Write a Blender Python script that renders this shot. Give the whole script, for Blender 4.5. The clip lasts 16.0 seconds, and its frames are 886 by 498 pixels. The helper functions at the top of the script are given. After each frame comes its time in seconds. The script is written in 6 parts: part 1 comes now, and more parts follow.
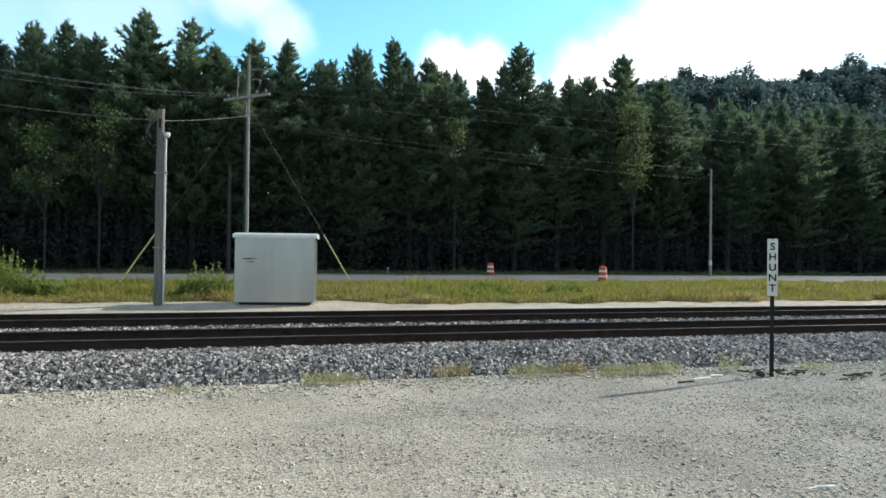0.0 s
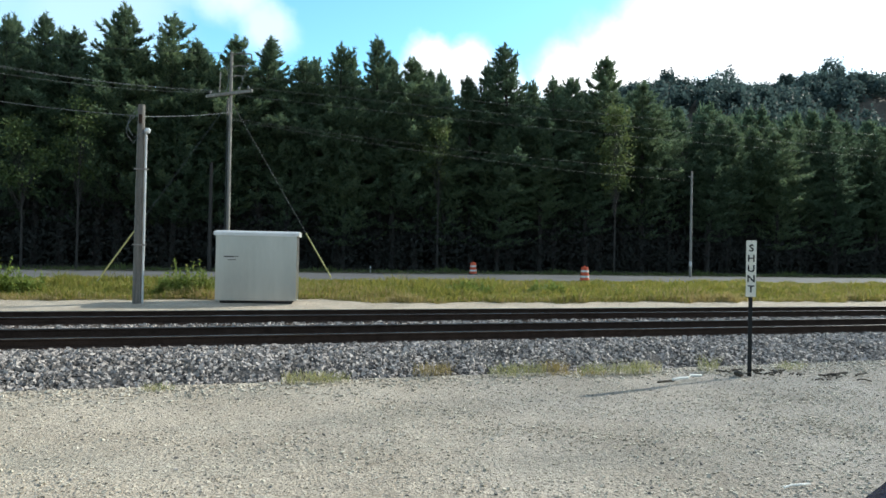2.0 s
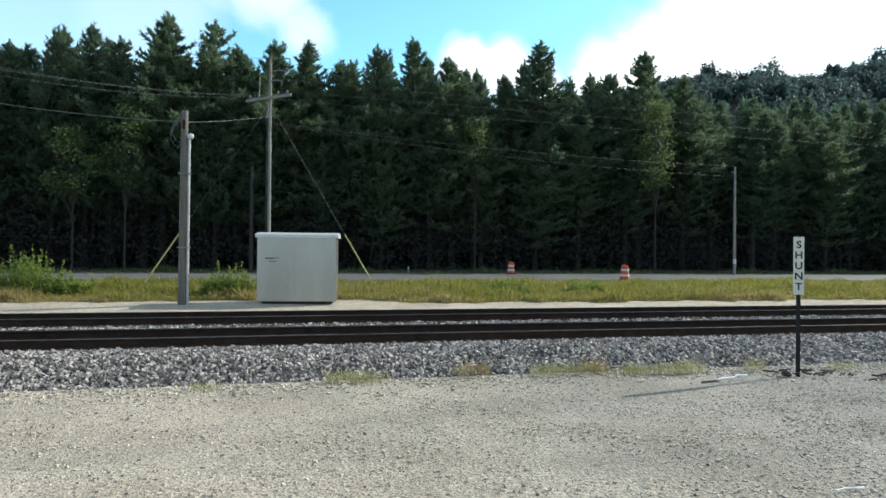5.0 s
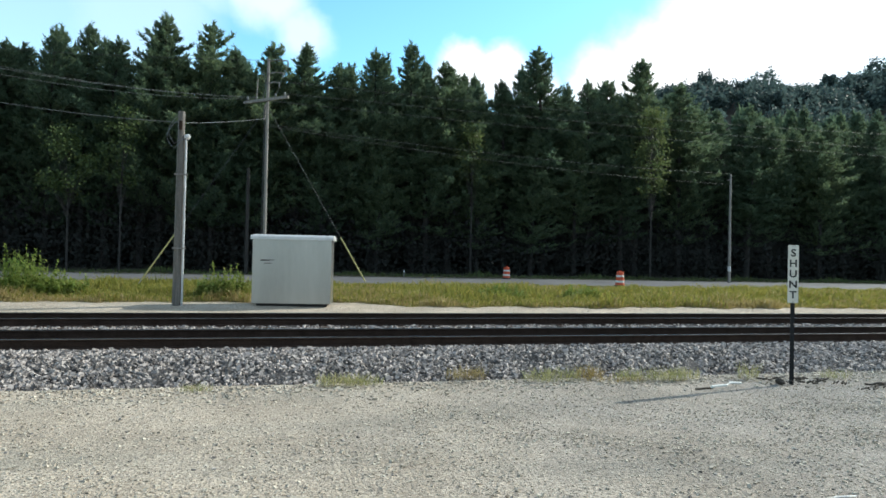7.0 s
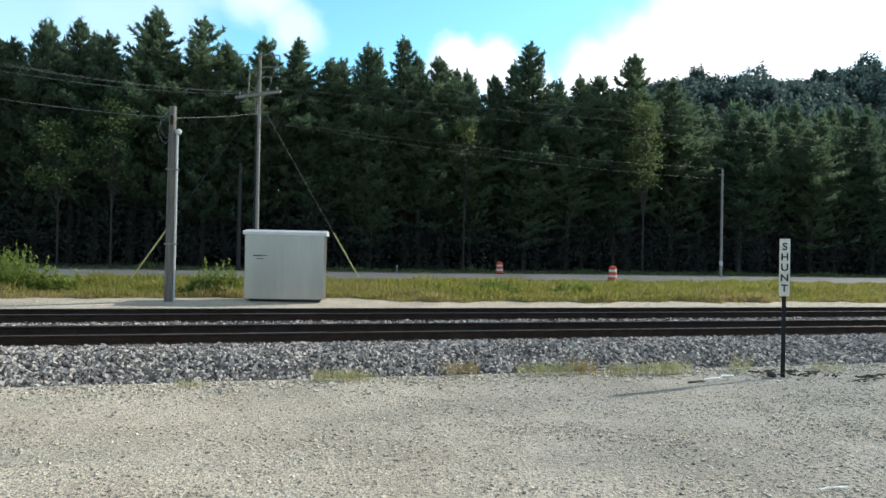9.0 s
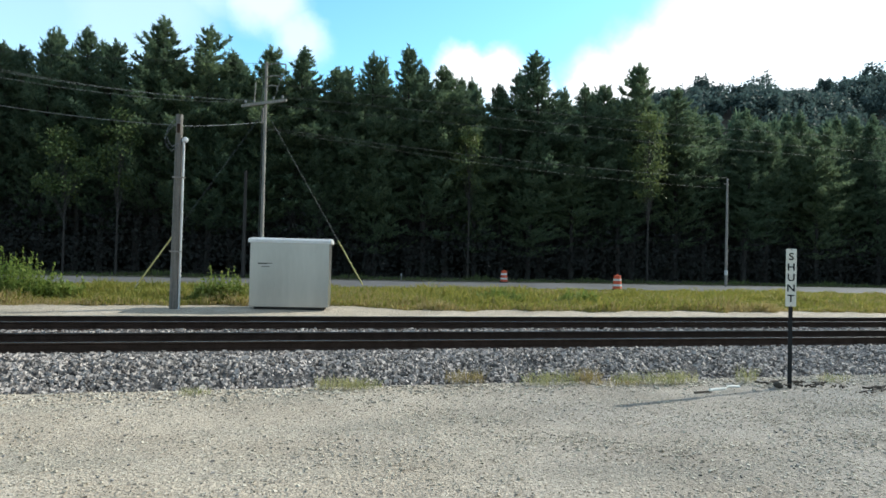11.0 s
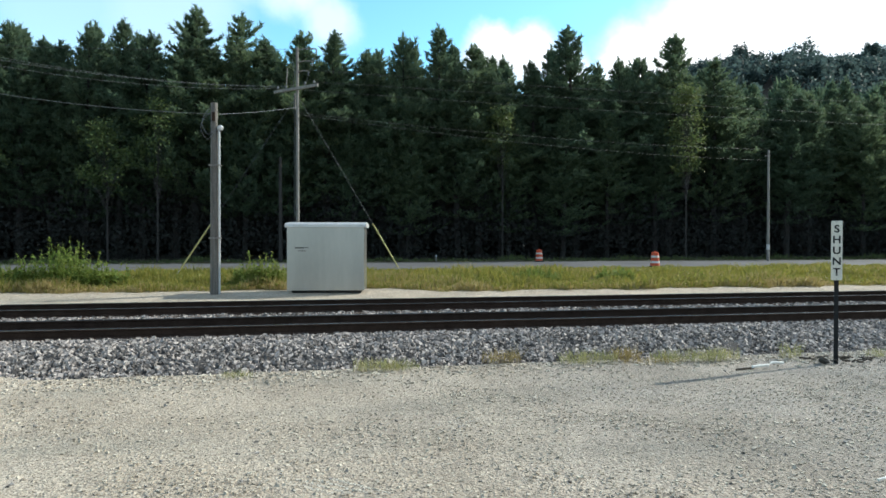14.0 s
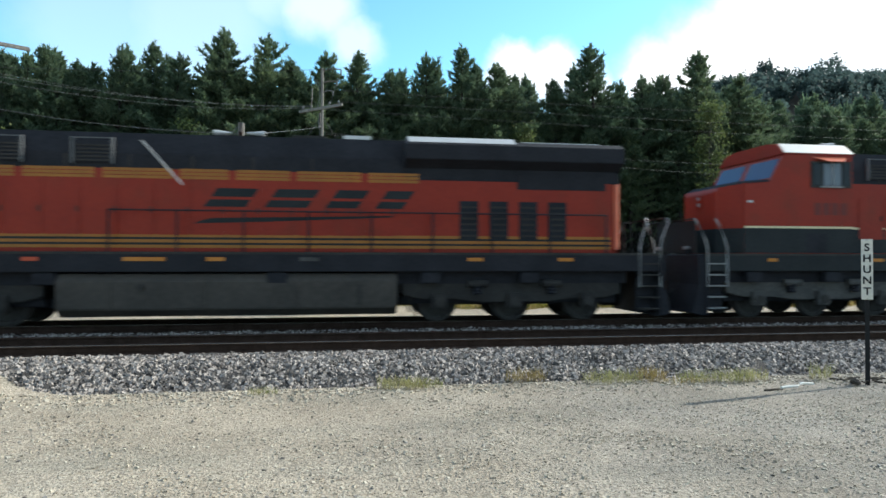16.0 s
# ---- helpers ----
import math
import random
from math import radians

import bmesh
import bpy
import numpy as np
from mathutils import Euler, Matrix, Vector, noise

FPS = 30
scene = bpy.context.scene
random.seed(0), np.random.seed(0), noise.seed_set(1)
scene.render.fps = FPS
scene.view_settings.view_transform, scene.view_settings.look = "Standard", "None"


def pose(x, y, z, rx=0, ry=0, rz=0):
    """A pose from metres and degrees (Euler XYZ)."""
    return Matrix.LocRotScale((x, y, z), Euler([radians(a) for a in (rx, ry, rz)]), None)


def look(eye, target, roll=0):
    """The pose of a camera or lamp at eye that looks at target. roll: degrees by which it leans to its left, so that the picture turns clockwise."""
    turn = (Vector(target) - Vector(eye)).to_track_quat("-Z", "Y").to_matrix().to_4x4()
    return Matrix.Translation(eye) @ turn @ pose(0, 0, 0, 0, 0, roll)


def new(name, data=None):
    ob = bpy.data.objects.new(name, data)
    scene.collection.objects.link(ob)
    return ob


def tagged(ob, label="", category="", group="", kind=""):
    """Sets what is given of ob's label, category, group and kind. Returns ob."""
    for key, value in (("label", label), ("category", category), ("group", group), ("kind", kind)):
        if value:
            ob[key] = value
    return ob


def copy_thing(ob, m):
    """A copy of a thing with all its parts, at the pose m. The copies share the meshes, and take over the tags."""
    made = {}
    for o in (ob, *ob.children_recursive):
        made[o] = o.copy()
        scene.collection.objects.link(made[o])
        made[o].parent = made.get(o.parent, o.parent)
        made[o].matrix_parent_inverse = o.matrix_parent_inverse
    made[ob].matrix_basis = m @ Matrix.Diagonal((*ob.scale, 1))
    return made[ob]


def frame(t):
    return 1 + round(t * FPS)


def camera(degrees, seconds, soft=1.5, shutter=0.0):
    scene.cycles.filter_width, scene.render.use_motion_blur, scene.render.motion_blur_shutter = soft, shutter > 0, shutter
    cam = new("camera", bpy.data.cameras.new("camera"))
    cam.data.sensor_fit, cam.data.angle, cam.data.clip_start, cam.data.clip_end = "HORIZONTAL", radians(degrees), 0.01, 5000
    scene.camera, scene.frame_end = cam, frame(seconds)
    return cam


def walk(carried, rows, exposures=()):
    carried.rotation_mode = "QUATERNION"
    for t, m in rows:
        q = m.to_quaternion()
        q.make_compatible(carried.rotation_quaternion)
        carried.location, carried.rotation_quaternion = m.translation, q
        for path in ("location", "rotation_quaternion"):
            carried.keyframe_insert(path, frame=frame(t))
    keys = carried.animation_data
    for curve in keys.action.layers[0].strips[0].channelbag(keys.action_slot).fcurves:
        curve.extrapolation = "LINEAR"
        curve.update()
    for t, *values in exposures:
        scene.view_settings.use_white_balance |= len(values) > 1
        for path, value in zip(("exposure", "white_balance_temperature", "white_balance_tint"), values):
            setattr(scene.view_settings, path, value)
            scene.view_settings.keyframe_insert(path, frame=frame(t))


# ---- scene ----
EXPOSURE = 0.28
cam = camera(68.0, 16.0, soft=1.6, shutter=0.18)
CAMERA_PATH = [
    (0.0, pose(0.007, -0.001, 2.208, 90.419, -0.691, -14.901)),
    (0.5, pose(0.006, 0.004, 2.203, 90.187, -0.905, -15.362)),
    (1.0, pose(0.017, 0.002, 2.206, 90.029, -0.969, -15.873)),
    (1.5, pose(0.011, -0.005, 2.204, 90.113, -1.218, -16.156)),
    (2.0, pose(0.009, -0.003, 2.206, 90.383, -1.091, -16.393)),
    (2.5, pose(0.002, 0.001, 2.200, 90.544, -1.188, -16.292)),
    (3.0, pose(-0.013, -0.005, 2.205, 90.565, -1.416, -16.705)),
    (3.5, pose(-0.003, -0.002, 2.206, 90.289, -0.656, -15.030)),
    (4.0, pose(-0.006, -0.008, 2.206, 90.262, -0.151, -13.083)),
    (6.5, pose(-0.005, -0.002, 2.199, 90.515, -1.166, -13.549)),
    (7.0, pose(-0.000, -0.000, 2.200, 90.700, -1.250, -13.500)),
    (7.5, pose(0.003, 0.002, 2.202, 91.051, -0.882, -13.707)),
    (8.0, pose(-0.001, -0.008, 2.203, 91.604, -0.530, -13.323)),
    (8.5, pose(-0.005, -0.005, 2.201, 90.960, -0.592, -13.383)),
    (9.0, pose(-0.005, 0.006, 2.186, 90.304, -1.095, -14.116)),
    (11.5, pose(-0.035, 0.006, 2.196, 91.101, -1.351, -13.669)),
    (12.0, pose(-0.024, 0.014, 2.194, 90.895, -1.217, -13.396)),
    (12.5, pose(-0.025, 0.013, 2.198, 90.867, -1.309, -13.086)),
    (13.0, pose(-0.041, 0.001, 2.192, 90.387, -0.442, -11.259)),
    (13.5, pose(-0.029, 0.019, 2.196, 89.707, -0.314, -10.215)),
    (14.0, pose(-0.025, 0.015, 2.194, 89.319, -0.011, -10.751)),
    (14.5, pose(-0.044, -0.009, 2.198, 89.831, -0.047, -10.336)),
    (15.0, pose(-0.041, -0.043, 2.205, 91.210, -0.046, -8.757)),
    (15.5, pose(-0.037, -0.040, 2.208, 91.177, 0.108, -8.637)),
    (16.0, pose(-0.061, -0.037, 2.206, 90.840, -0.097, -8.823)),
]
walk(cam, CAMERA_PATH, exposures=[(0.0, EXPOSURE), (16.0, EXPOSURE)])

# ---- world, sun, exposure ----
SUN_TO = Vector((4.01, 0.95, 2.57)).normalized()
SUN_EL = math.asin(SUN_TO.z)
SUN_ROT = math.atan2(SUN_TO.x, SUN_TO.y)
SKY_STRENGTH = 0.15

sun = new("sun", bpy.data.lights.new("sun", "SUN"))
sun.data.energy, sun.data.angle, sun.data.color = 4.5, radians(0.6), (0.965, 0.965, 0.87)
sun.matrix_basis = look(SUN_TO * 80, (0, 0, 0))

world = bpy.data.worlds.new("world")
scene.world = world
world.use_nodes = True


def build_sky():
    """Blue sky with soft bright clouds, denser towards the sun."""
    nt = world.node_tree
    nt.nodes.clear()
    out = nt.nodes.new("ShaderNodeOutputWorld")
    back = nt.nodes.new("ShaderNodeBackground")
    sky = nt.nodes.new("ShaderNodeTexSky")
    sky.sky_type, sky.sun_disc = "NISHITA", False
    sky.sun_elevation, sky.sun_rotation = SUN_EL, SUN_ROT
    sky.air_density, sky.dust_density, sky.ozone_density = 1.0, 0.4, 1.6
    geo = nt.nodes.new("ShaderNodeTexCoord")
    big = nt.nodes.new("ShaderNodeTexNoise")
    big.inputs["Scale"].default_value, big.inputs["Detail"].default_value, big.inputs["Roughness"].default_value = 5.0, 7, 0.55
    nt.links.new(geo.outputs["Generated"], big.inputs["Vector"])
    off = nt.nodes.new("ShaderNodeVectorMath")
    off.operation = "MULTIPLY_ADD"
    off.inputs[1].default_value, off.inputs[2].default_value = (0.15, 0.15, 0.15), (-0.075, -0.075, -0.075)
    nt.links.new(big.outputs["Color"], off.inputs[0])
    warp = nt.nodes.new("ShaderNodeVectorMath")
    warp.operation = "ADD"
    nt.links.new(geo.outputs["Generated"], warp.inputs[0])
    nt.links.new(off.outputs[0], warp.inputs[1])
    total = None
    for azimuth, elevation, size, dense in CLOUDS:
        a, e = radians(azimuth), radians(elevation)
        centre = (math.sin(a) * math.cos(e), math.cos(a) * math.cos(e), math.sin(e))
        dist = nt.nodes.new("ShaderNodeVectorMath")
        dist.operation = "DISTANCE"
        dist.inputs[1].default_value = centre
        nt.links.new(warp.outputs[0], dist.inputs[0])
        fall = nt.nodes.new("ShaderNodeMapRange")
        fall.interpolation_type = "SMOOTHSTEP"
        for i, v in zip((1, 2, 3, 4), (size * 0.35, size, dense, 0.0)):
            fall.inputs[i].default_value = v
        nt.links.new(dist.outputs["Value"], fall.inputs[0])
        if total is None:
            total = fall.outputs[0]
        else:
            mx = nt.nodes.new("ShaderNodeMath")
            mx.operation = "MAXIMUM"
            nt.links.new(total, mx.inputs[0])
            nt.links.new(fall.outputs[0], mx.inputs[1])
            total = mx.outputs[0]
    mix = nt.nodes.new("ShaderNodeMix")
    mix.data_type = "RGBA"
    nt.links.new(total, mix.inputs["Factor"])
    gain = nt.nodes.new("ShaderNodeVectorMath")
    gain.operation = "MULTIPLY"
    gain.inputs[1].default_value = SKY_TINT
    nt.links.new(sky.outputs[0], gain.inputs[0])
    nt.links.new(gain.outputs[0], mix.inputs["A"])
    mix.inputs["B"].default_value = CLOUD_COLOUR
    # an unseen pale layer overhead and behind the camera, added to whiten the fill light
    sep = nt.nodes.new("ShaderNodeSeparateXYZ")
    nt.links.new(geo.outputs["Generated"], sep.inputs[0])
    cover = None
    for axis, lo, hi in (("Z", 0.42, 0.66), ("Y", 0.25, -0.25)):
        fall = nt.nodes.new("ShaderNodeMapRange")
        fall.interpolation_type = "SMOOTHSTEP"
        fall.inputs[1].default_value, fall.inputs[2].default_value, fall.inputs[4].default_value = lo, hi, UNSEEN_FILL
        nt.links.new(sep.outputs[axis], fall.inputs[0])
        if cover is None:
            cover = fall.outputs[0]
        else:
            mx = nt.nodes.new("ShaderNodeMath")
            mx.operation = "MAXIMUM"
            nt.links.new(cover, mx.inputs[0])
            nt.links.new(fall.outputs[0], mx.inputs[1])
            cover = mx.outputs[0]
    unseen_fill = nt.nodes.new("ShaderNodeMix")
    unseen_fill.data_type = "RGBA"
    nt.links.new(cover, unseen_fill.inputs["Factor"])
    nt.links.new(mix.outputs["Result"], unseen_fill.inputs["A"])
    unseen_fill.inputs["B"].default_value = UNSEEN_FILL_COLOUR
    nt.links.new(unseen_fill.outputs["Result"], back.inputs["Color"])
    back.inputs["Strength"].default_value = SKY_STRENGTH
    nt.links.new(back.outputs[0], out.inputs[0])


SKY_TINT = (1.0, 1.62, 1.62)
# strength and colour of the fill layer added outside the view
UNSEEN_FILL, UNSEEN_FILL_COLOUR = 0.75, (2.5, 3.05, 3.6, 1.0)
# azimuth clockwise from +y, elevation, size, density
CLOUD_COLOUR = (8.5, 8.7, 9.0, 1.0)
CLOUDS = [
    (14.6, 14.6, 0.06, 0.95), (18.0, 14.4, 0.06, 0.95), (21.5, 13.2, 0.06, 0.8), (27.5, 14.0, 0.085, 1.0), (31, 15.6, 0.10, 1.0), (36, 18.0, 0.13, 1.0),
    (44, 19, 0.20, 1.0), (57, 20, 0.30, 1.0), (72, 30, 0.36, 1.0), (0.5, 18.6, 0.06, 0.45), (-1.5, 21.5, 0.08, 0.5), (-6, 24, 0.12, 0.34), (-12, 18.5, 0.16, 0.27), (-20, 17, 0.13, 0.2),
    (95, 35, 0.5, 0.9),
]
build_sky()


# ---- materials ----
def nodes_of(name):
    m = bpy.data.materials.new(name)
    m.use_nodes = True
    return m, m.node_tree, m.node_tree.nodes["Principled BSDF"]


def rgba(c):
    return (c[0], c[1], c[2], 1.0)


def surf(name, c1, c2, scale=3.0, fine=40.0, rough=0.7, metal=0.0, bump=0.3, bump_size=0.01, island=0.0, objrand=0.0, stain=None, spec=0.5, aniso=(1, 1, 1), stretch=(1, 1, 1)):
    """A surface whose colour wanders between c1 and c2 at two scales, with fine relief; island and objrand vary its pieces."""
    m, nt, p = nodes_of(name)
    tc = nt.nodes.new("ShaderNodeTexCoord")
    mp = nt.nodes.new("ShaderNodeMapping")
    mp.inputs["Scale"].default_value = aniso
    nt.links.new(tc.outputs["Object"], mp.inputs[0])
    n1 = nt.nodes.new("ShaderNodeTexNoise")
    n1.inputs["Scale"].default_value, n1.inputs["Detail"].default_value = scale, 5
    n2 = nt.nodes.new("ShaderNodeTexNoise")
    n2.inputs["Scale"].default_value, n2.inputs["Detail"].default_value = fine, 4
    for n in (n1, n2):
        nt.links.new(mp.outputs[0], n.inputs["Vector"])
    s = nt.nodes.new("ShaderNodeMath")
    s.operation = "MULTIPLY_ADD"
    s.inputs[1].default_value = 0.5
    nt.links.new(n1.outputs[0], s.inputs[0])
    h = nt.nodes.new("ShaderNodeMath")
    h.operation = "MULTIPLY"
    h.inputs[1].default_value = 0.5
    nt.links.new(n2.outputs[0], h.inputs[0])
    nt.links.new(h.outputs[0], s.inputs[2])
    last = s.outputs[0]
    if island or objrand:
        src = nt.nodes.new("ShaderNodeNewGeometry").outputs["Random Per Island"] if island else nt.nodes.new("ShaderNodeObjectInfo").outputs["Random"]
        a = nt.nodes.new("ShaderNodeMath")
        a.operation = "MULTIPLY_ADD"
        a.inputs[1].default_value = island or objrand
        nt.links.new(src, a.inputs[0])
        b = nt.nodes.new("ShaderNodeMath")
        b.operation = "SUBTRACT"
        b.inputs[1].default_value = (island or objrand) / 2
        nt.links.new(last, b.inputs[0])
        nt.links.new(b.outputs[0], a.inputs[2])
        last = a.outputs[0]
    ramp = nt.nodes.new("ShaderNodeMapRange")
    ramp.inputs[1].default_value, ramp.inputs[2].default_value = 0.36, 0.64
    nt.links.new(last, ramp.inputs[0])
    mix = nt.nodes.new("ShaderNodeMix")
    mix.data_type = "RGBA"
    mix.inputs["A"].default_value, mix.inputs["B"].default_value = rgba(c1), rgba(c2)
    nt.links.new(ramp.outputs[0], mix.inputs["Factor"])
    col = mix.outputs["Result"]
    if stain:
        colour, sscale, lo, hi = stain
        n3 = nt.nodes.new("ShaderNodeTexNoise")
        n3.inputs["Scale"].default_value, n3.inputs["Detail"].default_value = sscale, 6
        m2 = nt.nodes.new("ShaderNodeMapping")
        m2.inputs["Scale"].default_value = stretch
        nt.links.new(tc.outputs["Object"], m2.inputs[0])
        nt.links.new(m2.outputs[0], n3.inputs["Vector"])
        mr = nt.nodes.new("ShaderNodeMapRange")
        mr.inputs[1].default_value, mr.inputs[2].default_value = lo, hi
        nt.links.new(n3.outputs[0], mr.inputs[0])
        m3 = nt.nodes.new("ShaderNodeMix")
        m3.data_type = "RGBA"
        nt.links.new(mr.outputs[0], m3.inputs["Factor"])
        nt.links.new(col, m3.inputs["A"])
        m3.inputs["B"].default_value = rgba(colour)
        col = m3.outputs["Result"]
    nt.links.new(col, p.inputs["Base Color"])
    p.inputs["Roughness"].default_value, p.inputs["Metallic"].default_value = rough, metal
    p.inputs["Specular IOR Level"].default_value = spec
    if bump:
        bp = nt.nodes.new("ShaderNodeBump")
        bp.inputs["Strength"].default_value, bp.inputs["Distance"].default_value = bump, bump_size
        nt.links.new(n2.outputs[0], bp.inputs["Height"])
        nt.links.new(bp.outputs[0], p.inputs["Normal"])
    return m


def leaf_mat(name, c1, c2, c3, through_light=0.35):
    """Leaves or needles: each piece has its own green, and lets some light through."""
    m, nt, p = nodes_of(name)
    geo = nt.nodes.new("ShaderNodeNewGeometry")
    oi = nt.nodes.new("ShaderNodeObjectInfo")
    ramp = nt.nodes.new("ShaderNodeValToRGB")
    ramp.color_ramp.elements[0].color, ramp.color_ramp.elements[1].color = rgba(c1), rgba(c3)
    mid = ramp.color_ramp.elements.new(0.6)
    mid.color = rgba(c2)
    add = nt.nodes.new("ShaderNodeMath")
    add.operation = "MULTIPLY_ADD"
    add.inputs[1].default_value = 0.35
    nt.links.new(oi.outputs["Random"], add.inputs[0])
    sc = nt.nodes.new("ShaderNodeMath")
    sc.operation = "MULTIPLY"
    sc.inputs[1].default_value = 0.65
    nt.links.new(geo.outputs["Random Per Island"], sc.inputs[0])
    nt.links.new(sc.outputs[0], add.inputs[2])
    nt.links.new(add.outputs[0], ramp.inputs[0])
    nt.links.new(ramp.outputs[0], p.inputs["Base Color"])
    p.inputs["Roughness"].default_value = 0.6
    p.inputs["Specular IOR Level"].default_value = 0.25
    tr = nt.nodes.new("ShaderNodeBsdfTranslucent")
    nt.links.new(ramp.outputs[0], tr.inputs["Color"])
    mx = nt.nodes.new("ShaderNodeMixShader")
    mx.inputs[0].default_value = through_light
    nt.links.new(p.outputs[0], mx.inputs[1])
    nt.links.new(tr.outputs[0], mx.inputs[2])
    nt.links.new(mx.outputs[0], nt.nodes["Material Output"].inputs["Surface"])
    return m


def glow(name, colour, strength):
    m, nt, p = nodes_of(name)
    p.inputs["Base Color"].default_value = rgba(colour)
    p.inputs["Emission Color"].default_value, p.inputs["Emission Strength"].default_value = rgba(colour), strength
    return m


def plain(name, c, rough=0.5, metal=0.0):
    return surf(name, [v * 0.85 for v in c], [min(1, v * 1.12) for v in c], 2.0, 25.0, rough, metal, 0.15, 0.004)


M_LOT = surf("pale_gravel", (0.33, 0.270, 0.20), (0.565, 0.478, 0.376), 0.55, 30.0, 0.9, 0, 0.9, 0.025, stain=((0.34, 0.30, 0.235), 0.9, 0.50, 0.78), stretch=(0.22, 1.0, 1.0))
def grey_with_falloff(m):
    """The lot turns from sandy to greyer towards +x, with lens falloff put into the colour there."""
    nt = m.node_tree
    p = nt.nodes["Principled BSDF"]
    src = p.inputs["Base Color"].links[0].from_socket
    tc = nt.nodes.new("ShaderNodeTexCoord")
    sep = nt.nodes.new("ShaderNodeSeparateXYZ")
    nz = nt.nodes.new("ShaderNodeTexNoise")
    nz.inputs["Scale"].default_value, nz.inputs["Detail"].default_value = 0.35, 4
    nt.links.new(tc.outputs["Object"], sep.inputs[0])
    nt.links.new(tc.outputs["Object"], nz.inputs["Vector"])
    ad = nt.nodes.new("ShaderNodeMath")
    ad.operation = "MULTIPLY_ADD"
    ad.inputs[1].default_value = 10.0
    nt.links.new(nz.outputs[0], ad.inputs[0])
    nt.links.new(sep.outputs["X"], ad.inputs[2])
    mr = nt.nodes.new("ShaderNodeMapRange")
    mr.interpolation_type = "SMOOTHSTEP"
    mr.inputs[1].default_value, mr.inputs[2].default_value = 2.0, 15.0
    nt.links.new(ad.outputs[0], mr.inputs[0])
    mx = nt.nodes.new("ShaderNodeMix")
    mx.data_type, mx.blend_type = "RGBA", "MULTIPLY"
    # multiplier below both greys the gravel and carries the lens darkening
    mx.inputs["B"].default_value = (0.57, 0.61, 0.69, 1)
    near = nt.nodes.new("ShaderNodeMapRange")
    near.inputs[1].default_value, near.inputs[2].default_value, near.inputs[3].default_value, near.inputs[4].default_value = 12.0, 16.0, 1.0, 0.0
    nt.links.new(sep.outputs["Y"], near.inputs[0])
    both = nt.nodes.new("ShaderNodeMath")
    both.operation = "MULTIPLY"
    nt.links.new(mr.outputs[0], both.inputs[0])
    nt.links.new(near.outputs[0], both.inputs[1])
    nt.links.new(both.outputs[0], mx.inputs["Factor"])
    nt.links.new(src, mx.inputs["A"])
    nt.links.new(mx.outputs["Result"], p.inputs["Base Color"])


grey_with_falloff(M_LOT)


def crushed(m, size, low, high, depth):
    """Breaks a surface into small stones, each with its own tone and a raised face."""
    nt = m.node_tree
    p = nt.nodes["Principled BSDF"]
    src = p.inputs["Base Color"].links[0].from_socket
    tc = nt.nodes.new("ShaderNodeTexCoord")
    tone, dents = None, []
    for k, s in enumerate((1.0 / size, 0.45 / size)):
        vo = nt.nodes.new("ShaderNodeTexVoronoi")
        vo.inputs["Scale"].default_value = s
        nt.links.new(tc.outputs["Object"], vo.inputs["Vector"])
        sep = nt.nodes.new("ShaderNodeSeparateColor")
        nt.links.new(vo.outputs["Color"], sep.inputs[0])
        mr = nt.nodes.new("ShaderNodeMapRange")
        mr.inputs[3].default_value, mr.inputs[4].default_value = (low, high) if k == 0 else (0.5 + low / 2, 0.5 + high / 2)
        nt.links.new(sep.outputs[0], mr.inputs[0])
        dents.append(vo.outputs["Distance"])
        if tone is None:
            tone = mr.outputs[0]
        else:
            mu = nt.nodes.new("ShaderNodeMath")
            mu.operation = "MULTIPLY"
            nt.links.new(tone, mu.inputs[0])
            nt.links.new(mr.outputs[0], mu.inputs[1])
            tone = mu.outputs[0]
    sc = nt.nodes.new("ShaderNodeVectorMath")
    sc.operation = "SCALE"
    nt.links.new(src, sc.inputs[0])
    nt.links.new(tone, sc.inputs["Scale"])
    nt.links.new(sc.outputs[0], p.inputs["Base Color"])
    last = p.inputs["Normal"].links[0].from_socket if p.inputs["Normal"].links else None
    for d in dents:
        bp = nt.nodes.new("ShaderNodeBump")
        bp.invert = True
        bp.inputs["Strength"].default_value, bp.inputs["Distance"].default_value = 0.8, depth
        nt.links.new(d, bp.inputs["Height"])
        if last:
            nt.links.new(last, bp.inputs["Normal"])
        last = bp.outputs[0]
    nt.links.new(last, p.inputs["Normal"])


crushed(M_LOT, 0.024, 0.70, 1.24, 0.014)
M_PEBBLE = surf("pebble", (0.33, 0.285, 0.225), (0.58, 0.515, 0.42), 3.0, 40.0, 0.9, 0, 0.3, 0.005, island=0.5)
M_SCRAPE = surf("fresh_crushed_stone", (0.48, 0.44, 0.37), (0.68, 0.63, 0.55), 3.0, 40.0, 0.9, 0, 0.3, 0.005, island=0.5)
M_GREYSTONE = surf("grey_lot_stone", (0.10, 0.092, 0.085), (0.30, 0.28, 0.26), 3.0, 40.0, 0.9, 0, 0.3, 0.005, island=0.5)
M_BALLAST = surf("ballast_stone", (0.095, 0.084, 0.078), (0.44, 0.388, 0.355), 2.0, 30.0, 0.85, 0, 0.4, 0.01, island=0.5)
# much darker than the stones above, so gaps between them look shaded
M_GAP_SHADE_BED = surf("gap_shade_bed", (0.030, 0.027, 0.026), (0.095, 0.086, 0.082), 6.0, 22.0, 0.95, 0, 1.0, 0.04)
M_RAILSIDE = surf("rail_rust", (0.026, 0.016, 0.012), (0.062, 0.040, 0.031), 4.0, 40.0, 0.9, 0.0, 0.4, 0.004, spec=0.1)
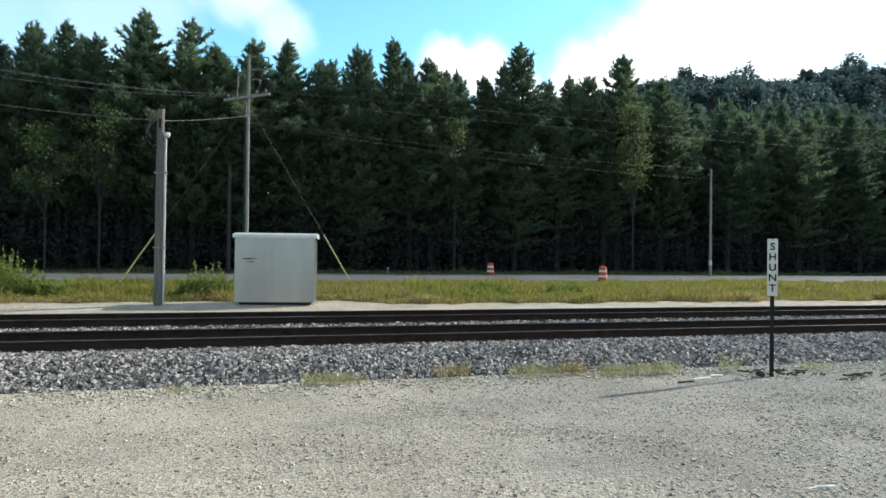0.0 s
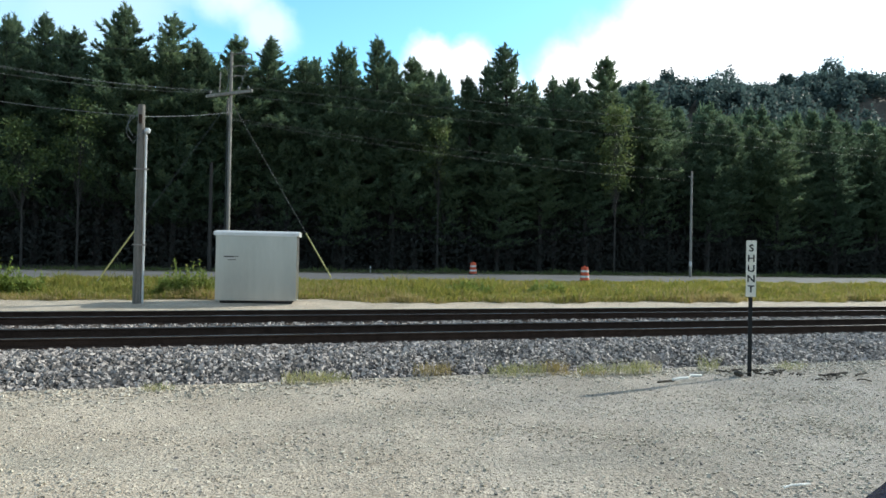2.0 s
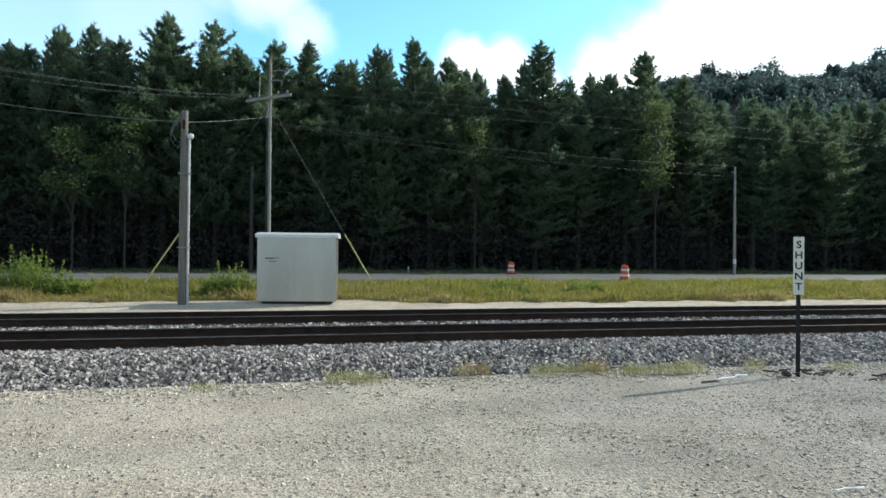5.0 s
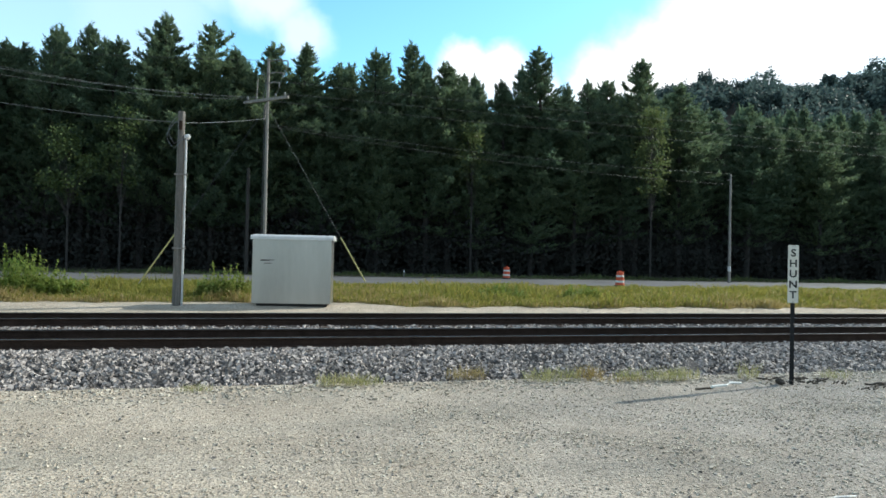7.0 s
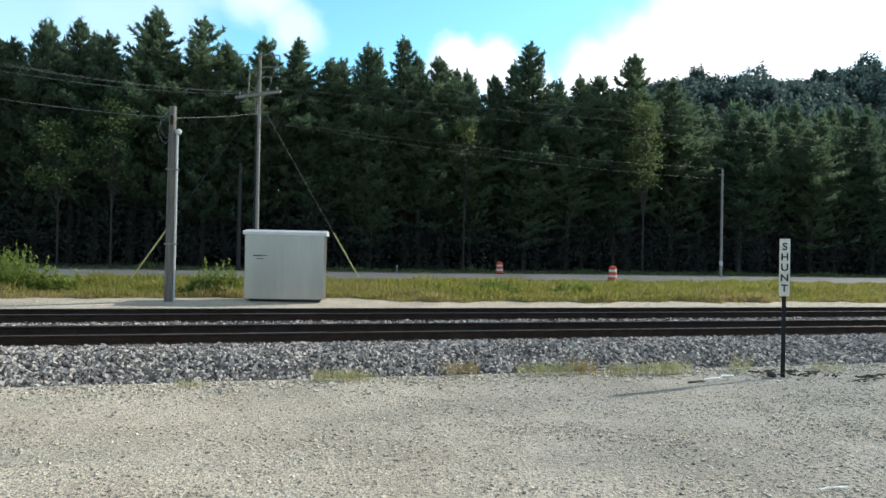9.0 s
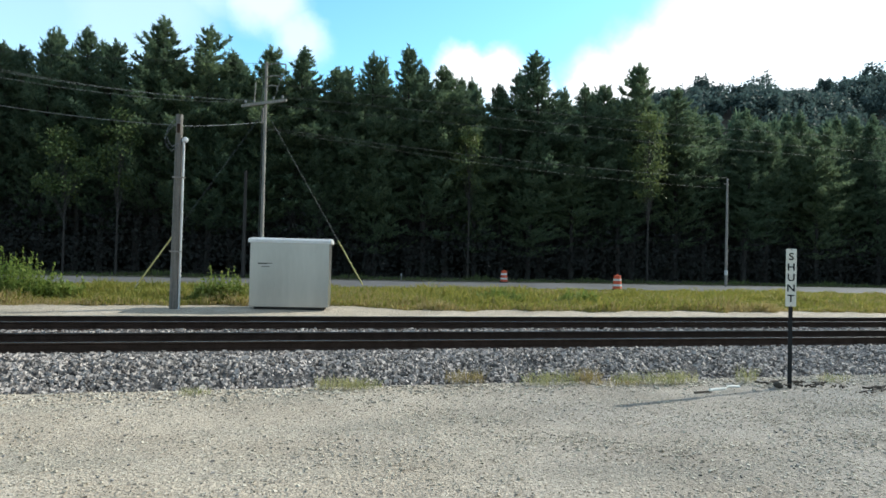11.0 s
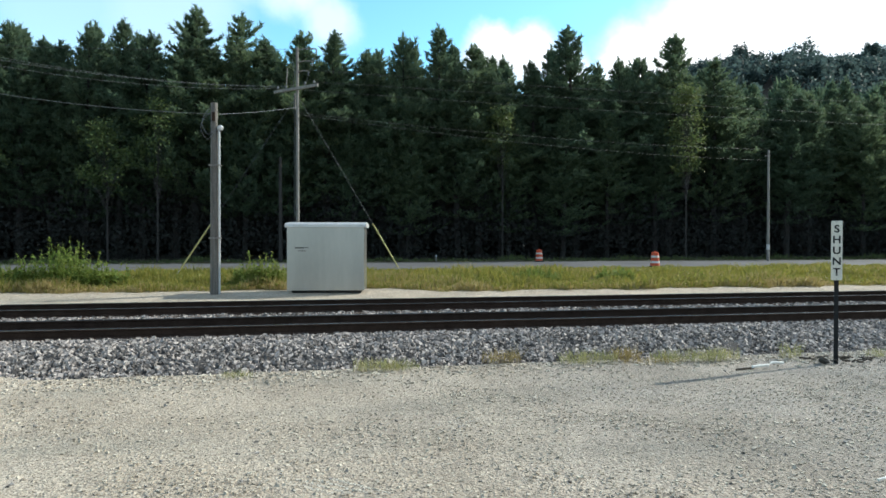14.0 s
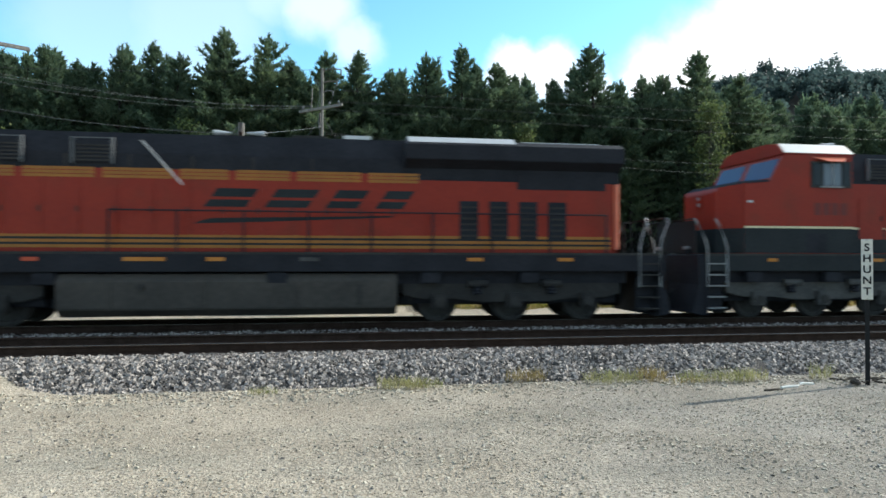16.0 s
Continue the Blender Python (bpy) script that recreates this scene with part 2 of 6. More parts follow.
M_RAILHEAD = surf("rail_head", (0.15, 0.143, 0.14), (0.27, 0.26, 0.255), 1.0, 30.0, 0.25, 1.0, 0.05, 0.001)
M_TIE = surf("tie_wood", (0.034, 0.025, 0.020), (0.085, 0.064, 0.052), 2.0, 30.0, 0.95, 0, 0.6, 0.01, objrand=0.4, aniso=(8, 1, 8), spec=0.1)
M_SOIL = surf("soil", (0.10, 0.085, 0.05), (0.22, 0.19, 0.11), 0.8, 15.0, 0.95, 0, 0.8, 0.03)
M_FOREST_FLOOR = surf("forest_floor", (0.05, 0.044, 0.036), (0.10, 0.085, 0.066), 0.6, 9.0, 0.95, 0, 0.8, 0.03)
M_ROAD = surf("asphalt", (0.095, 0.095, 0.10), (0.15, 0.15, 0.155), 0.4, 60.0, 0.62, 0, 0.5, 0.004, stain=((0.09, 0.09, 0.09), 0.25, 0.52, 0.7))
M_GRASS = leaf_mat("grass", (0.09, 0.13, 0.028), (0.23, 0.235, 0.05), (0.40, 0.325, 0.085), 0.5)
M_DRYGRASS = leaf_mat("dry_grass", (0.26, 0.20, 0.075), (0.36, 0.28, 0.115), (0.46, 0.38, 0.20), 0.45)
M_TUFT = leaf_mat("pale_tuft_grass", (0.24, 0.26, 0.10), (0.40, 0.38, 0.18), (0.55, 0.49, 0.28), 0.45)
M_WEED = leaf_mat("weed", (0.12, 0.19, 0.04), (0.23, 0.29, 0.07), (0.37, 0.37, 0.13), 0.5)
M_PINE = leaf_mat("pine_needles", (0.064, 0.108, 0.070), (0.122, 0.178, 0.108), (0.195, 0.255, 0.125), 0.5)
M_LEAF = leaf_mat("broad_leaves", (0.06, 0.10, 0.035), (0.12, 0.16, 0.058), (0.18, 0.215, 0.085), 0.45)
# blue-grey greens carry the distance haze in the leaf colour itself
M_HAZED_LEAF = leaf_mat("hazed_hill_leaves", (0.062, 0.098, 0.096), (0.084, 0.128, 0.120), (0.104, 0.152, 0.136), 0.5)
# dim greys put the shade under the crowns into the leaf colour
M_SHADED_SHRUB = leaf_mat("wood_shade_shrub", (0.034, 0.038, 0.036), (0.052, 0.056, 0.052), (0.066, 0.070, 0.062), 0.5)
M_BARK = surf("bark", (0.028, 0.025, 0.024), (0.062, 0.055, 0.050), 2.0, 18.0, 0.95, 0, 0.9, 0.03, aniso=(4, 4, 0.6))
M_POLE = surf("weathered_pole", (0.14, 0.128, 0.118), (0.33, 0.31, 0.29), 2.0, 30.0, 0.9, 0, 0.6, 0.01, aniso=(6, 6, 0.4))
M_POLE_DARK = surf("dark_weathered_pole", (0.075, 0.066, 0.058), (0.22, 0.20, 0.18), 2.0, 30.0, 0.9, 0, 0.6, 0.01, aniso=(6, 6, 0.4))
M_CONDUIT = surf("grey_conduit", (0.42, 0.43, 0.44), (0.60, 0.61, 0.62), 2.0, 25.0, 0.5, 0.2, 0.1, 0.002)
M_WIRE = plain("black_wire", (0.05, 0.05, 0.055), 0.6)
M_WIRE_FAR = plain("weathered_line_wire", (0.07, 0.073, 0.08), 0.7, 0.0)
M_WIRE_PALE = plain("aluminium_wire", (0.17, 0.175, 0.185), 0.6, 0.2)
M_YELLOW = plain("yellow_guard", (0.42, 0.375, 0.15), 0.6)
M_GALV = surf("galvanised_steel", (0.405, 0.395, 0.385), (0.44, 0.43, 0.42), 0.9, 9.0, 0.30, 0.88, 0.05, 0.002, stain=((0.50, 0.49, 0.475), 0.7, 0.45, 0.80), stretch=(2.6, 1, 0.4), aniso=(1.5, 1, 0.4))
M_GALV_EDGE = surf("pale_steel_trim", (0.58, 0.58, 0.58), (0.70, 0.70, 0.70), 2.0, 15.0, 0.45, 0.5, 0.08, 0.002)
M_CONCRETE = surf("concrete", (0.48, 0.46, 0.42), (0.64, 0.62, 0.57), 1.5, 25.0, 0.9, 0, 0.4, 0.006)
M_SIGN = surf("white_sign_paint", (0.64, 0.60, 0.52), (0.76, 0.71, 0.63), 4.0, 30.0, 0.6, 0, 0.1, 0.002, stain=((0.50, 0.46, 0.38), 6.0, 0.58, 0.75))
M_BLACK = plain("black_paint", (0.010, 0.010, 0.011), 0.85)
M_DRUM_ORANGE = plain("drum_orange", (0.60, 0.085, 0.03), 0.5)
M_DRUM_WHITE = plain("drum_white", (0.66, 0.66, 0.64), 0.4)
M_RUBBER = plain("rubber", (0.025, 0.025, 0.025), 0.8)
M_STICK = surf("bleached_wood", (0.76, 0.745, 0.70), (0.86, 0.85, 0.81), 6.0, 40.0, 0.85, 0, 0.4, 0.004)
M_DEBRIS = surf("dark_twig", (0.035, 0.028, 0.022), (0.09, 0.075, 0.06), 6.0, 40.0, 0.9, 0, 0.5, 0.004)
M_ORANGE = surf("orange_paint", (0.26, 0.022, 0.0105), (0.325, 0.030, 0.0125), 1.0, 12.0, 0.45, 0, 0.06, 0.002, spec=0.3, stain=((0.20, 0.030, 0.014), 1.2, 0.52, 0.8))
M_LOCO_YELLOW = plain("stripe_yellow", (0.36, 0.135, 0.012), 0.45)
M_LOCO_GREEN = surf("dark_green_paint", (0.013, 0.017, 0.020), (0.025, 0.031, 0.034), 1.5, 14.0, 0.6, 0, 0.1, 0.003, spec=0.25)
M_LOCO_BLACK = surf("sooty_black_paint", (0.014, 0.015, 0.020), (0.028, 0.030, 0.038), 1.5, 14.0, 0.75, 0, 0.1, 0.003, spec=0.25)
M_LOCO_GREY = surf("dusty_underframe", (0.022, 0.020, 0.019), (0.050, 0.047, 0.043), 1.2, 12.0, 0.8, 0, 0.3, 0.006)
M_TANK = surf("dusty_tank", (0.040, 0.036, 0.032), (0.080, 0.070, 0.060), 0.8, 10.0, 0.7, 0, 0.15, 0.004)
M_TRUCK_DARK = surf("sooty_truck_steel", (0.018, 0.017, 0.017), (0.040, 0.038, 0.036), 1.5, 12.0, 0.8, 0, 0.3, 0.006)
M_TRUCK = surf("truck_steel", (0.05, 0.05, 0.05), (0.11, 0.107, 0.10), 1.5, 12.0, 0.75, 0, 0.3, 0.006)
M_DARK_RED = plain("dark_red_lettering", (0.15, 0.016, 0.010), 0.5)
M_OLIVE = plain("olive_brown_panel", (0.050, 0.036, 0.016), 0.6)
M_CREAM = plain("cream_line", (0.75, 0.66, 0.42), 0.5)
M_SILVER = plain("silver_paint", (0.60, 0.61, 0.62), 0.4, 0.3)
M_AMBER = plain("amber_reflector", (0.55, 0.20, 0.02), 0.3)
M_GRAB = surf("worn_handrail_paint", (0.20, 0.205, 0.21), (0.36, 0.365, 0.37), 3.0, 25.0, 0.5, 0.1, 0.1, 0.002)
M_POST_GREY = plain("grey_steel_post", (0.14, 0.145, 0.15), 0.6)
# lighter copy of the orange paint, for faces meant to look sunlit
M_SUNLIT_ORANGE = surf("sunlit_orange_copy", (0.66, 0.15, 0.08), (0.76, 0.20, 0.11), 1.0, 12.0, 0.35, 0, 0.05, 0.002, spec=0.5)
M_LAMP = glow("lamp_glow", (1.0, 0.93, 0.82), 1.0)
M_CARPAINT = plain("dark_blue_car_paint", (0.02, 0.022, 0.05), 0.2)
M_CHROME = plain("chrome_trim", (0.7, 0.7, 0.72), 0.15, 1.0)


def glass_mat(name, shine, tint=(0.015, 0.02, 0.028, 1)):
    m, nt, p = nodes_of(name)
    p.inputs["Base Color"].default_value = tint
    p.inputs["Roughness"].default_value = 0.06
    p.inputs["Specular IOR Level"].default_value = shine
    return m


M_GLASS = glass_mat("dark_glass", 0.3)
# blue base colour paints the sky's reflection into the windscreen
M_SKY_WINDSCREEN = glass_mat("sky_blue_windscreen", 0.55, (0.03, 0.055, 0.14, 1))
# raised base colour imitates light seen through and reflected by the panes
M_BRIGHT_PANE = glass_mat("brightened_cab_glass", 0.9, (0.10, 0.12, 0.16, 1))


# ---- mesh helpers ----
def link_mesh(name, me, material, parent=None, label="", smooth=False):
    me.materials.append(material)
    ob = new(name, me)
    if parent is not None:
        ob.parent = parent
    if label:
        ob["label"] = label
    if smooth:
        me.polygons.foreach_set("use_smooth", [True] * len(me.polygons))
    return ob


def part(name, bm, material, parent=None, label="", smooth=False, bevel=0.0):
    """Links a bmesh as one mesh object, under a thing or a part."""
    if bevel:
        bmesh.ops.bevel(bm, geom=list(bm.edges), offset=bevel, segments=2, affect="EDGES", clamp_overlap=True)
    bmesh.ops.recalc_face_normals(bm, faces=list(bm.faces))
    me = bpy.data.meshes.new(name)
    bm.to_mesh(me)
    bm.free()
    return link_mesh(name, me, material, parent, label, smooth)


def raw(name, verts, faces, material, parent=None, label="", smooth=False):
    me = bpy.data.meshes.new(name)
    me.from_pydata(np.asarray(verts).tolist(), [], np.asarray(faces).tolist() if isinstance(faces, np.ndarray) else faces)
    me.update()
    return link_mesh(name, me, material, parent, label, smooth)


def thing(name, label, category, at=None, group="", kind=""):
    ob = new(name)
    ob.empty_display_size = 0.2
    if at is not None:
        ob.matrix_basis = at
    return tagged(ob, label, category, group, kind)


def box(x0, x1, y0, y1, z0, z1, bm=None):
    bm = bm or bmesh.new()
    vs = [bm.verts.new((x, y, z)) for x in (x0, x1) for y in (y0, y1) for z in (z0, z1)]
    for f in ((0, 1, 3, 2), (4, 6, 7, 5), (0, 4, 5, 1), (2, 3, 7, 6), (0, 2, 6, 4), (1, 5, 7, 3)):
        bm.faces.new([vs[i] for i in f])
    return bm


def tube(p0, p1, r0, r1=None, seg=10, bm=None, caps=True):
    bm = bm or bmesh.new()
    r1 = r0 if r1 is None else r1
    a, b = Vector(p0), Vector(p1)
    q = (b - a).to_track_quat("Z", "Y")
    rings = []
    for c, r in ((a, r0), (b, r1)):
        rings.append([bm.verts.new(c + q @ Vector((r * math.cos(2 * math.pi * i / seg), r * math.sin(2 * math.pi * i / seg), 0))) for i in range(seg)])
    for i in range(seg):
        j = (i + 1) % seg
        bm.faces.new((rings[0][i], rings[0][j], rings[1][j], rings[1][i]))
    if caps:
        bm.faces.new(rings[0][::-1])
        bm.faces.new(rings[1])
    return bm


def pipe(points, r, seg=8, bm=None):
    bm = bm or bmesh.new()
    pts = [Vector(p) for p in points]
    rings = []
    for i, p in enumerate(pts):
        d = (pts[min(i + 1, len(pts) - 1)] - pts[max(i - 1, 0)]).normalized()
        q = d.to_track_quat("Z", "Y")
        rings.append([bm.verts.new(p + q @ Vector((r * math.cos(2 * math.pi * k / seg), r * math.sin(2 * math.pi * k / seg), 0))) for k in range(seg)])
    for lo, hi in zip(rings, rings[1:]):
        shift = min(range(seg), key=lambda o: (lo[0].co - hi[o].co).length)
        for k in range(seg):
            bm.faces.new((lo[k], lo[(k + 1) % seg], hi[(k + 1 + shift) % seg], hi[(k + shift) % seg]))
    bm.faces.new(rings[0][::-1])
    bm.faces.new(rings[-1])
    return bm


def lathe(profile, seg=24, bm=None, axis="Z"):
    """A turned solid from (radius, height) pairs."""
    bm = bm or bmesh.new()
    rings = []
    for r, h in profile:
        ring = []
        for i in range(seg):
            a = 2 * math.pi * i / seg
            c, s = r * math.cos(a), r * math.sin(a)
            ring.append(bm.verts.new((c, s, h) if axis == "Z" else (c, h, s)))
        rings.append(ring)
    for lo, hi in zip(rings, rings[1:]):
        for i in range(seg):
            j = (i + 1) % seg
            bm.faces.new((lo[i], lo[j], hi[j], hi[i]))
    bm.faces.new(rings[0][::-1])
    bm.faces.new(rings[-1])
    return bm


def prism(points, y0, y1, bm=None):
    """A side outline of (x, z) pairs drawn out across y."""
    bm = bm or bmesh.new()
    a = [bm.verts.new((x, y0, z)) for x, z in points]
    b = [bm.verts.new((x, y1, z)) for x, z in points]
    n = len(points)
    for i in range(n):
        j = (i + 1) % n
        bm.faces.new((a[i], a[j], b[j], b[i]))
    bm.faces.new(a[::-1])
    bm.faces.new(b)
    return bm


def along(points, x0, x1, bm=None):
    """A cross outline of (y, z) pairs drawn out along x."""
    bm = bm or bmesh.new()
    a = [bm.verts.new((x0, y, z)) for y, z in points]
    b = [bm.verts.new((x1, y, z)) for y, z in points]
    n = len(points)
    for i in range(n):
        j = (i + 1) % n
        bm.faces.new((a[i], a[j], b[j], b[i]))
    bm.faces.new(a[::-1])
    bm.faces.new(b)
    return bm


def sagging(a, b, sag, r, seg=4, steps=18, bm=None):
    a, b = Vector(a), Vector(b)
    pts = [a.lerp(b, i / steps) - Vector((0, 0, sag * 4 * (i / steps) * (1 - i / steps))) for i in range(steps + 1)]
    return pipe(pts, r, seg, bm)


# ---- ground ----
def smooth01(v, a, b):
    t = np.clip((v - a) / (b - a), 0, 1)
    return t * t * (3 - 2 * t)


def ground_z(x, y):
    """Height of the ground sheet: a flat lot, the track bed, a service road, a verge, the road and a wooded hill."""
    x, y = np.asarray(x, float), np.asarray(y, float)
    near = (1 - smooth01(np.abs(y), 12, 30)) * (1 - smooth01(np.abs(x), 25, 60))
    z = 0.025 * near * (np.sin(x * 0.7 + 1.3 * np.sin(y * 0.5)) * np.sin(y * 0.9 + 0.6 * x) + 0.5 * np.sin(x * 2.1 + y * 1.7)) * (1 - smooth01(y, 9.5, 11.0))
    z = z + 0.40 * (1 - smooth01(x, -6.6, -4.3)) * smooth01(y, 9.8, 12.6) * (1 - smooth01(y, 12.8, 13.3))
    z = np.maximum(z, 0.22 * smooth01(y, 11.7, 13.2)) + 0.08 * smooth01(y, 23.5, 24.9) + 0.12 * smooth01(y, 25.0, 30.0) + 0.14 * smooth01(y, 33.0, 37.0) + 0.3 * smooth01(y, 50.0, 60.0)
    ridge = np.exp(-((y - 265) / 95) ** 2) * (0.25 + 0.75 * smooth01(x, 20, 165)) * (74.5 + 9 * smooth01(x, 225, 330) + 5 * np.sin(x * 0.03) + 3 * np.sin(x * 0.071 + 1))
    return z + ridge * smooth01(y, 80, 160)


def verge_edge(x):
    """Where the grass meets the gravel lane: a shallow bay round the hut and the wooden pole."""
    bay = np.exp(-((x + 0.6) / 4.6) ** 4)
    return 24.45 + 1.75 * bay + 1.5 * smooth01(-x, 3.0, 8.0) + 0.16 * np.sin(x * 0.9) + 0.14 * np.sin(x * 2.3 + 1.0) + 0.1 * np.sin(x * 5.1)


def build_ground():
    xs = np.concatenate([[-2500, -1200, -600, -300, -150, -80], np.arange(-50, 70, 0.75), np.arange(75, 360, 10), [420, 600, 1200, 2500]])
    ys = np.concatenate([[-2000, -900, -400, -150, -60, -30, -15], np.arange(-8, 30, 0.5), np.arange(30, 64, 1.5), np.arange(66, 420, 10), [500, 700, 1200, 2500]])
    gx, gy = np.meshgrid(xs, ys)
    gz = ground_z(gx, gy)
    v = np.stack([gx, gy, gz], -1).reshape(-1, 3)
    w = len(xs)
    i, j = np.meshgrid(np.arange(w - 1), np.arange(len(ys) - 1))
    a = (j * w + i).ravel()
    f = np.stack([a, a + 1, a + 1 + w, a + w], 1)
    ob = raw("ground", v, f, M_LOT, smooth=True)
    ob.data.materials.append(M_SOIL)
    ob.data.materials.append(M_FOREST_FLOOR)
    yc = gy[:-1, :-1].ravel() + 0.2
    idx = np.where(yc > 51.5, 2, np.where(yc > verge_edge(gx[:-1, :-1].ravel() + 0.37) + 0.25, 1, 0))
    ob.data.polygons.foreach_set("material_index", idx.astype(np.int32))
    tagged(ob, "pale crushed gravel lot with sandy patches, darkened at one end for lens falloff", "ground", kind="structure")


build_ground()

# the road beyond the verge
road_bm = along([(37.3, 0.3), (37.3, 0.58), (43.5, 0.68), (49.8, 0.58), (49.8, 0.3)], -400, 400)
tagged(part("road", road_bm, M_ROAD), "grey asphalt two-lane road", "road", kind="structure")

# ---- tracks ----
RAIL_TOP = 0.56
TRACKS = (14.0, 17.95)
GAUGE = 1.5


def rail_mesh(x0, x1, y, name, parent):
    z = RAIL_TOP
    foot = [(y - 0.075, z - 0.185), (y + 0.075, z - 0.185), (y + 0.072, z - 0.172), (y + 0.012, z - 0.150), (y + 0.010, z - 0.05), (y + 0.036, z - 0.038),
            (y + 0.036, z - 0.012), (y - 0.036, z - 0.012), (y - 0.036, z - 0.038), (y - 0.010, z - 0.05), (y - 0.012, z - 0.150), (y - 0.072, z - 0.172)]
    rail = part(name, along(foot, x0, x1), M_RAILSIDE, parent)
    head = [(y - 0.034, z - 0.012), (y + 0.034, z - 0.012), (y + 0.034, z - 0.004), (y + 0.026, z), (y - 0.026, z), (y - 0.034, z - 0.004)]
    part("rail_head", along(head, x0, x1), M_RAILHEAD, rail, "bright worn running surface")
    return rail


def build_bed():
    """The ballast bed: one raised bank under both tracks."""
    xs = np.concatenate([[-400, -200, -100], np.arange(-50, 80, 0.5), [100, 200, 400]])
    prof = [(11.25, -0.05), (11.7, 0.10), (12.15, 0.25), (12.5, 0.325), (13.1, 0.35), (13.4, 0.35), (14.0, 0.35), (14.7, 0.35), (15.2, 0.345), (15.6, 0.34), (16.1, 0.335), (16.6, 0.34), (17.0, 0.345), (17.4, 0.35), (18.0, 0.345), (18.6, 0.33), (19.1, 0.3), (19.7, 0.2)]
    rng = np.random.default_rng(3)
    v = []
    for x in xs:
        for k, (y, z) in enumerate(prof):
            v.append((x, y + (rng.normal(0, 0.06) if k < 2 else 0), z + rng.normal(0, 0.012)))
    n = len(prof)
    f = [(i * n + k, (i + 1) * n + k, (i + 1) * n + k + 1, i * n + k + 1) for i in range(len(xs) - 1) for k in range(n - 1)]
    tagged(raw("ballast_bank", v, f, M_GAP_SHADE_BED, smooth=True), "crushed stone bank under two railway tracks, dark for shade between stones", "ballast", kind="structure")
    return prof


BED = build_bed()


def bed_z(y):
    return np.interp(y, [p[0] for p in BED], [p[1] for p in BED])


def stones(name, x, y, z, size, material, label, category, seed, flat=1.0):
    """Loose angular stones, each a small uneven block of its own."""
    rng = np.random.default_rng(seed)
    n = len(x)
    cube = np.array([(a, b, c) for a in (-1, 1) for b in (-1, 1) for c in (-1, 1)], float) * 0.5
    quads = np.array([(0, 1, 3, 2), (4, 6, 7, 5), (0, 4, 5, 1), (2, 3, 7, 6), (0, 2, 6, 4), (1, 5, 7, 3)])
    v = cube[None] * np.array([1, 1, flat]) * (0.75 + 0.5 * rng.random((n, 1, 3))) * (0.65 + 0.5 * rng.random((n, 8, 1)))
    q = rng.normal(size=(n, 4)) * (np.array([1, 0.12, 0.12, 1]) if flat < 1 else 1)
    q /= np.linalg.norm(q, axis=1)[:, None]
    w, a, b, c = q.T
    rot = np.stack([1 - 2 * (b * b + c * c), 2 * (a * b - c * w), 2 * (a * c + b * w), 2 * (a * b + c * w), 1 - 2 * (a * a + c * c), 2 * (b * c - a * w), 2 * (a * c - b * w), 2 * (b * c + a * w), 1 - 2 * (a * a + b * b)], 1).reshape(n, 3, 3)
    v = np.einsum("nij,nkj->nki", rot, v) * np.asarray(size).reshape(-1, 1, 1) + np.stack([x, y, z], 1)[:, None, :]
    f = quads[None] + (np.arange(n) * 8)[:, None, None]
    ob = raw(name, v.reshape(-1, 3), f.reshape(-1, 4), material)
    return tagged(ob, label, category, kind="stuff")


